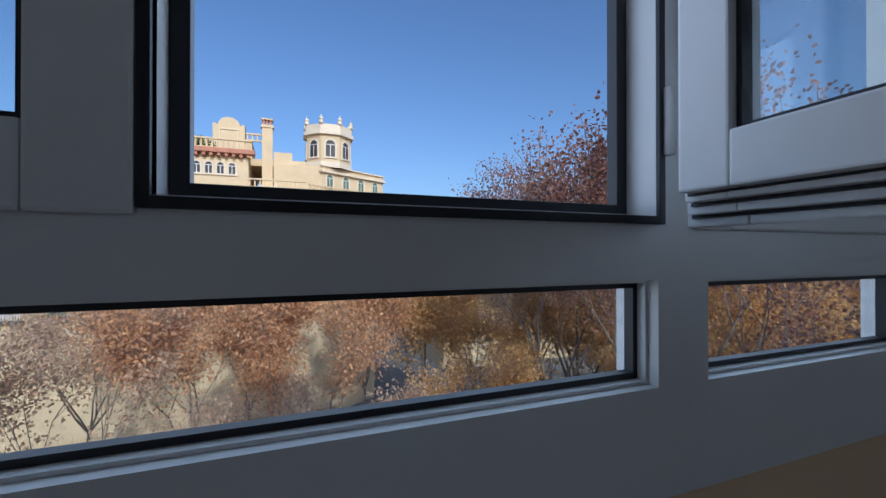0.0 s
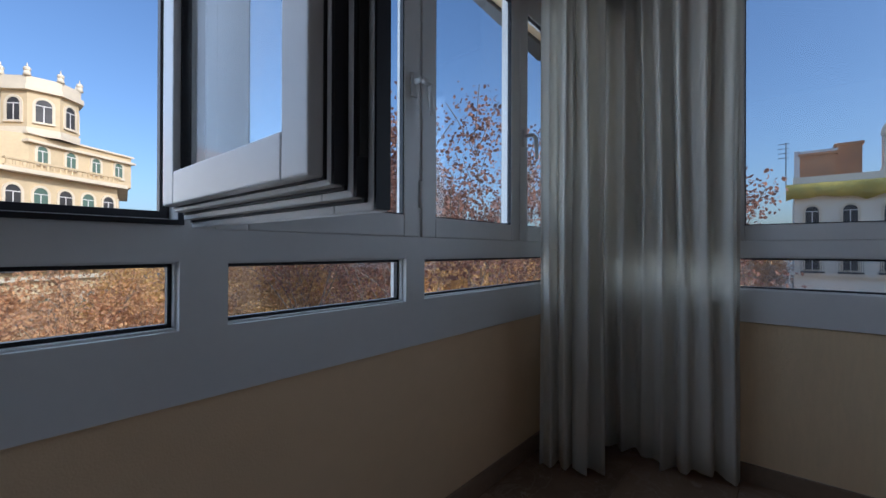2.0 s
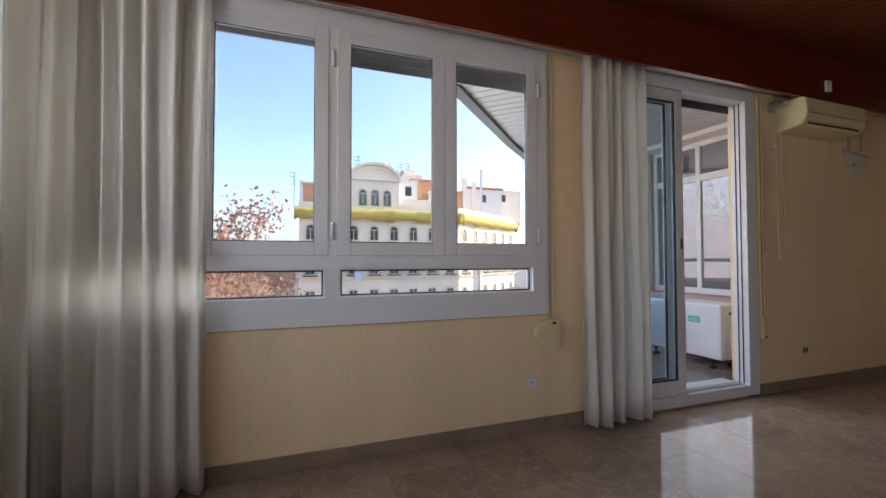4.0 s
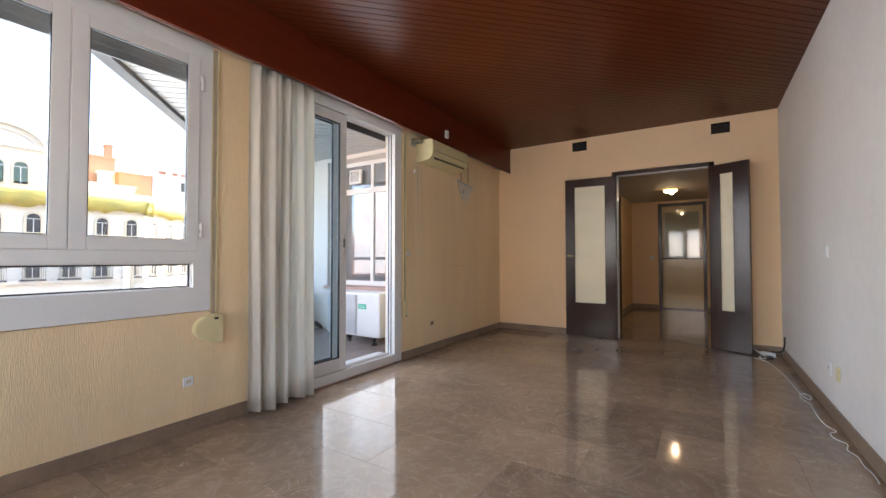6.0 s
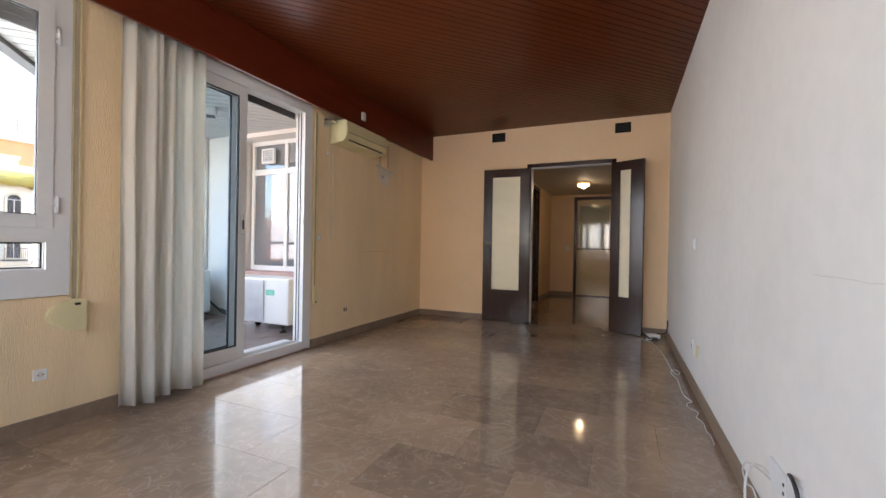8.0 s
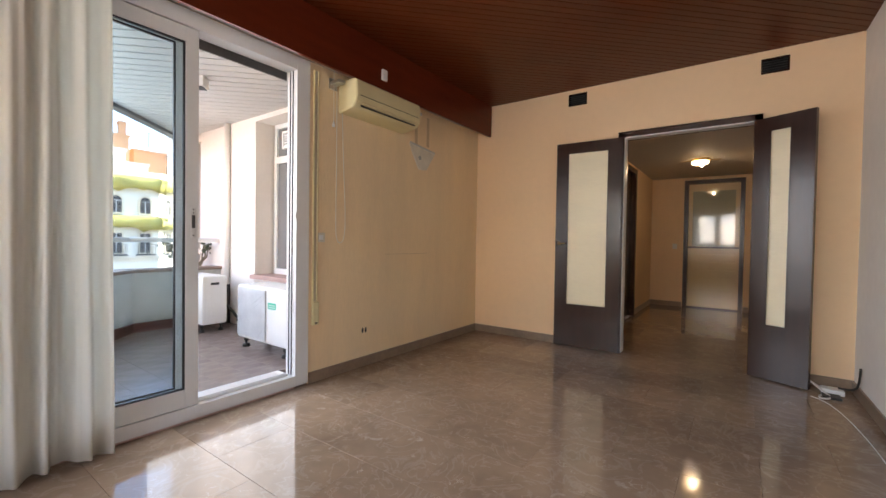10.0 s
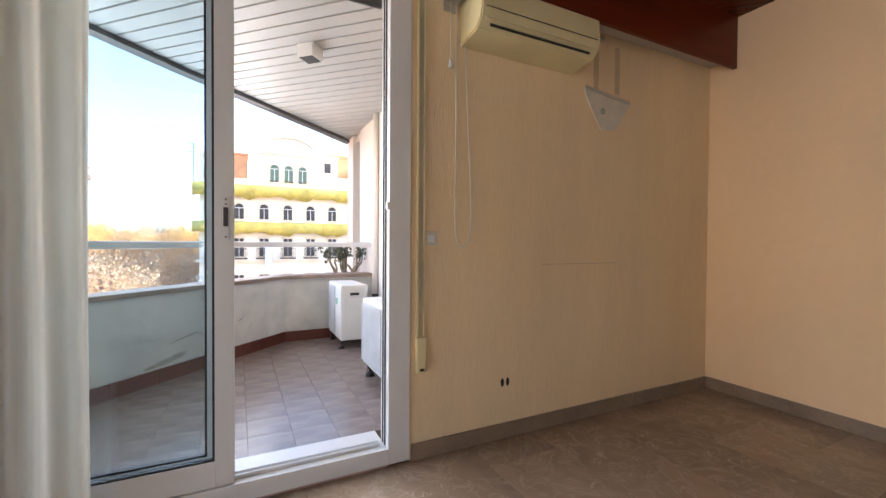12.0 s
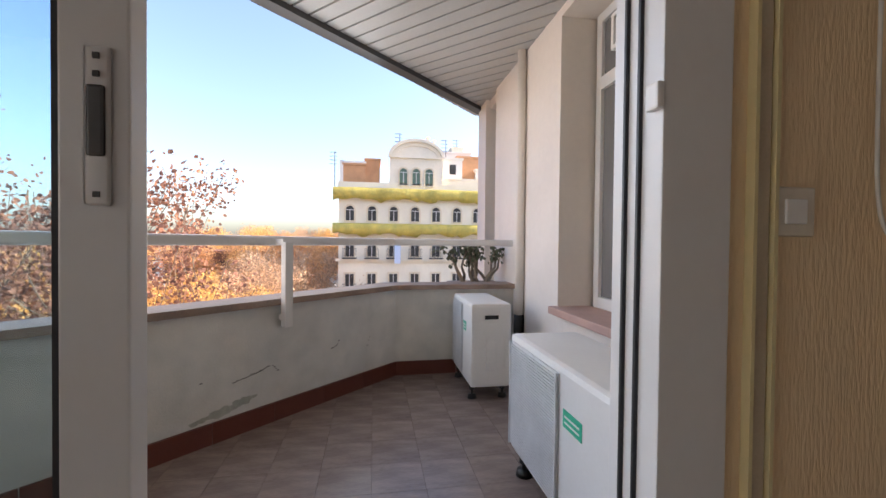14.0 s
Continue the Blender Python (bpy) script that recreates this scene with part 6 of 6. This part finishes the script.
# rounded gable with three arched windows
bm = bmesh.new()
gx, gw = 8.8, 3.05
pts = [(gx - gw - 0.4, 6.2), (gx + gw + 0.4, 6.2), (gx + gw, 7.4), (gx + gw, 10.0)] + [(gx + gw * math.cos(math.pi * i / 14), 10.0 + 1.9 * math.sin(math.pi * i / 14)) for i in range(1, 14)] + [(gx - gw, 10.0), (gx - gw, 7.4)]
a = [bm.verts.new((x, 0.0, z)) for x, z in pts]
b = [bm.verts.new((x, 1.2, z)) for x, z in pts]
bm.faces.new(a)
bm.faces.new(b[::-1])
for i in range(len(pts)):
    j = (i + 1) % len(pts)
    bm.faces.new((a[i], b[i], b[j], a[j]))
bmesh.ops.recalc_face_normals(bm, faces=bm.faces[:])
bmesh.ops.transform(bm, matrix=mE, verts=bm.verts[:])
gable = part("gable", bm, M_STUCCO, eh, "rounded stucco gable")
bm = bmesh.new()
for r0, r1, h0, h1, dep in ((gw - 0.1, gw + 0.22, 1.78, 2.12, 0.32), (gw - 0.62, gw - 0.45, 1.32, 1.48, 0.14)):
    ringv = []
    for i in range(21):
        a0 = math.pi * i / 20
        ca, sa = math.cos(a0), math.sin(a0)
        ringv.append([bm.verts.new((gx + r * ca, y, 10.0 + h * sa)) for r, h, y in ((r0, h0, -dep), (r1, h1, -dep), (r1, h1, 0.0), (r0, h0, 0.0))])
    for p_, q_ in zip(ringv, ringv[1:]):
        for k in range(4):
            bm.faces.new((p_[k], p_[(k + 1) % 4], q_[(k + 1) % 4], q_[k]))
bmesh.ops.recalc_face_normals(bm, faces=bm.faces[:])
box(bm, gx - gw - 0.2, gx + gw + 0.2, -0.25, 0.0, 9.85, 10.1)
bmesh.ops.transform(bm, matrix=mE, verts=bm.verts[:])
part("moulding", bm, M_STUCCO, gable, "curved gable moulding")
for k in (-1, 0, 1):
    arch_window(eh, mE @ Matrix.Translation((gx + k * 1.5, 0, 0)), 0.9, 1.5, 6.7, M_SHUTGREEN)
# roof clutter: brick stair heads, white walls, chimneys, aerials
ROOF = [
    ("stair_head", M_BRICKRED, "orange brick roof room", (0.4, 2.9, 1.0, 6, 6.2, 9.2)),
    ("stair_head", M_BRICKRED, "taller orange brick roof room", (2.9, 4.6, 1.4, 6, 6.2, 9.9)),
    ("roof_wall", M_WHITEFAR, "bright white roof wall", (0.0, 0.4, 0.9, 2.0, 6.2, 9.5)),
    ("roof_wall", M_WHITEFAR, "bright white coping", (0.3, 3.0, 0.9, 1.5, 9.2, 9.45)),
    ("roof_room", M_WHITEFAR, "bright white roof room", (12.2, 14.6, 1.4, 7, 6.2, 10.4)),
    ("roof_room", M_STUCCO, "pale low roof wall", (12.0, 19.2, 0.8, 1.3, 6.2, 7.8)),
    ("roof_room", M_WHITEFAR, "white roof pavilion", (13.0, 17.2, 8, 12, 6.2, 12.6)),
    ("roof_room", M_STUCCO, "small water tank room", (14.6, 16.2, 8.5, 11, 12.6, 13.4)),
    ("stair_head", M_BRICKRED, "orange brick roof room", (14.2, 18.0, 2.5, 8, 6.2, 10.9)),
    ("stair_head", M_BRICKRED, "low orange brick roof room", (19.2, 22.4, 5, 9, 6.2, 10.0)),
    ("roof_room", M_WHITEFAR, "white roof room", (16.4, 17.4, 1.5, 2.4, 6.2, 9.2)),
    ("roof_room", M_WHITEFAR, "long white roof room", (24.5, 31.0, 9, 16, 6.2, 11.2)),
    ("roof_room", M_STUCCO, "pale roof room", (31.0, 38.0, 15, 22, 6.2, 12.4)),
    ("roof_wall", M_TERRA, "tiled roof edge", (24.3, 31.2, 8.8, 9.4, 11.2, 11.6)),
    ("chimney", M_BRICKRED, "brick chimney", (17.3, 17.9, 3.0, 3.7, 10.9, 12.4)),
    ("chimney", M_WHITEFAR, "white roof chimney", (22.6, 23.2, 5, 5.6, 6.2, 12.0)),
    ("chimney", M_WHITEFAR, "white roof chimney", (25.4, 25.9, 7.8, 8.3, 6.2, 12.2)),
    ("chimney", M_METALSLAT, "slim grey flue", (26.8, 27.1, 8.0, 8.3, 6.2, 14.2)),
    ("chimney", M_STUCCO, "slim chimney", (10.2, 10.5, 1.5, 1.9, 9.5, 12.9)),
    ("chimney", M_STUCCO, "slim chimney", (11.0, 11.25, 1.5, 1.9, 9.3, 12.6))]
for nm, mt, lb, it in ROOF:
    bm = bmesh.new()
    box(bm, *it)
    if nm == "chimney":
        box(bm, it[0] - 0.08, it[1] + 0.08, it[2] - 0.08, it[3] + 0.08, it[5] - 0.25, it[5] - 0.12)
    elif nm != "roof_wall":
        box(bm, it[0] - 0.12, it[1] + 0.12, it[2] - 0.12, it[3] + 0.12, it[5] - 0.22, it[5] + 0.02)
    bmesh.ops.transform(bm, matrix=mE, verts=bm.verts[:])
    rm = part(nm, bm, mt, eh, lb)
    if nm == "roof_room" and it[5] - it[4] > 3:
        bm = bmesh.new()
        u = (it[0] + it[1]) / 2
        box(bm, u - 0.4, u + 0.4, it[2] - 0.05, it[2] + 0.02, it[5] - 2.0, it[5] - 0.8)
        bmesh.ops.transform(bm, matrix=mE, verts=bm.verts[:])
        part("window", bm, M_FWIN, rm)
for x, y, z in ((-0.6, 1.5, 10.6), (12.8, 3, 13.0), (15.4, 9, 14.6), (21.0, 6, 12.4), (6.9, 1.0, 13.0)):
    bm = bmesh.new()
    cyl(bm, (x, y, 6.2), (x, y, z), 0.045, seg=6)
    for k in range(4):
        box(bm, x - 0.6, x + 0.25, y - 0.03, y + 0.03, z - 0.15 - k * 0.45, z - 0.10 - k * 0.45)
    bmesh.ops.transform(bm, matrix=mE, verts=bm.verts[:])
    part("aerial", bm, M_EAVE, eh, "thin roof aerial")
bm = bmesh.new()
box(bm, 6.3, 7.0, -0.75, -0.7, -2.4, -0.2)
bmesh.ops.transform(bm, matrix=mE, verts=bm.verts[:])
part("hanging_cloth", bm, M_BLUE, eh, "pale blue cloth hung from a balcony")

# further blocks down the avenues
def far_block(x0, x1, y0, y1, z1, material, label, floors=5, cols=8, face="y", roof=M_ROOF):
    b = thing("apartment_block", label, "house")
    bm = bmesh.new()
    box(bm, x0, x1, y0, y1, GROUND, z1)
    part("wall", bm, material, b)
    bm = bmesh.new()
    box(bm, x0 - 0.3, x1 + 0.3, y0 - 0.3, y1 + 0.3, z1, z1 + 0.4)
    part("roof", bm, roof, b)
    mm = facing((x0, y0), (x1, y0)) if face == "y" else facing((x0, y1), (x0, y0))
    L = (x1 - x0) if face == "y" else (y1 - y0)
    for r_ in range(floors):
        for c in range(cols):
            bm = bmesh.new()
            u = L * (c + 0.5) / cols
            z = z1 - 2.9 - r_ * 3.4
            box(bm, u - 0.55, u + 0.55, -0.06, -0.01, z, z + 1.9)
            bmesh.ops.transform(bm, matrix=mm, verts=bm.verts[:])
            part("window", bm, M_FWIN, b)


far_block(22, 48, 55, 70, 4.0, M_STONE, "sunlit ochre apartment block behind the trees", 5, 9)
far_block(-60, -31, 45, 60, 8.0, M_STUCCO, "pale apartment block down the avenue", 5, 9)
far_block(58, 90, 40, 55, -3.0, M_STONE, "ochre apartment block behind golden trees", 3, 9)
far_block(62, 100, 8, 24, -0.8, M_ROOF, "low brown-red brick hall behind the trees", 2, 6, "x")
far_block(120, 150, 20, 60, 1.8, M_WHITEFAR, "distant hazy white block", 3, 9, "x")
far_block(140, 165, 70, 110, 3.0, M_STUCCO, "distant hazy pale block", 3, 9, "x")

# ---------- floor slabs and tiles ----------
def tiles(parent, x0, x1, y0, y1, w, d, z0, z1, material, name, keep=None, gap=0.0008, stagger=0.0):
    cache = {}
    j, y = 0, y0
    while y < y1 - 1e-3:
        yb = min(y + d, y1)
        x = x0 - (stagger if j % 2 else 0)
        while x < x1 - 1e-3:
            xa, xb = max(x, x0), min(x + w, x1)
            c = ((xa + xb) / 2, (y + yb) / 2)
            if xb - xa > 0.01 and (keep is None or keep(*c)):
                key = (round(xb - xa, 3), round(yb - y, 3))
                if key not in cache:
                    bm = bmesh.new()
                    box(bm, -key[0] / 2 + gap / 2, key[0] / 2 - gap / 2, -key[1] / 2 + gap / 2, key[1] / 2 - gap / 2, z0 - z1, 0)
                    es = [e for e in bm.edges if all(v.co.z > -1e-5 for v in e.verts)]
                    bmesh.ops.bevel(bm, geom=es, offset=0.0008, segments=1, affect="EDGES")
                    cache[key] = mesh_of(name, bm, material)
                ob = new(name, cache[key])
                ob.location = (*c, z1)
                ob.parent = parent
            x += w
        y, j = yb, j + 1


bm = bmesh.new()
box(bm, XW - 0.2, XE + 0.0, HALL_S - 0.2, YN, -0.2, -0.021)
floor = single("floor", bm, M_GROUT, "polished brown-grey marble slab floor", "floor", "structure")
tiles(floor, XW, XE, YS, YN, 0.60, 0.40, -0.02, 0.0, M_MARBLE, "tile", stagger=0.3)
tiles(floor, HALL_W, HALL_E, HALL_S, YS, 0.60, 0.40, -0.02, 0.0, M_MARBLE, "tile", keep=lambda x, y: y < YS - 0.1 or 0.5 < x < 1.9, stagger=0.3)
bf = bpy.data.objects["balcony_floor"]
inside = lambda x, y: (x - PA.x) * OUT.x + (y - PA.y) * OUT.y < 0.05 and x < 5.74
tiles(bf, XE + 0.20, 5.9, BAL_S, -0.6, 0.205, 0.205, BF - 0.011, BF, M_BALTILE, "tile", keep=inside, gap=0.0006)
sk = thing("balcony_skirting", "dark red ceramic skirting tiles at the parapet foot", "skirting", kind="structure")
for a, b in ((PA, PB), (PB, PC)):
    L = (b - a).length
    d = (b - a).normalized()
    ang = math.degrees(math.atan2(d.y, d.x))
    n = int(L / 0.3)
    bm = bmesh.new()
    box(bm, 0.002, L / n - 0.002, -0.016, -0.001, BF, BF + 0.095)
    me = mesh_of("skirting_tile", bm, M_REDTILE)
    for k in range(n):
        ob = new("skirting_tile", me)
        p = a + d * (L / n * k)
        ob.matrix_world = Matrix.Translation((p.x, p.y, 0)) @ pose(0, 0, 0, 0, 0, ang)
        ob.parent = sk
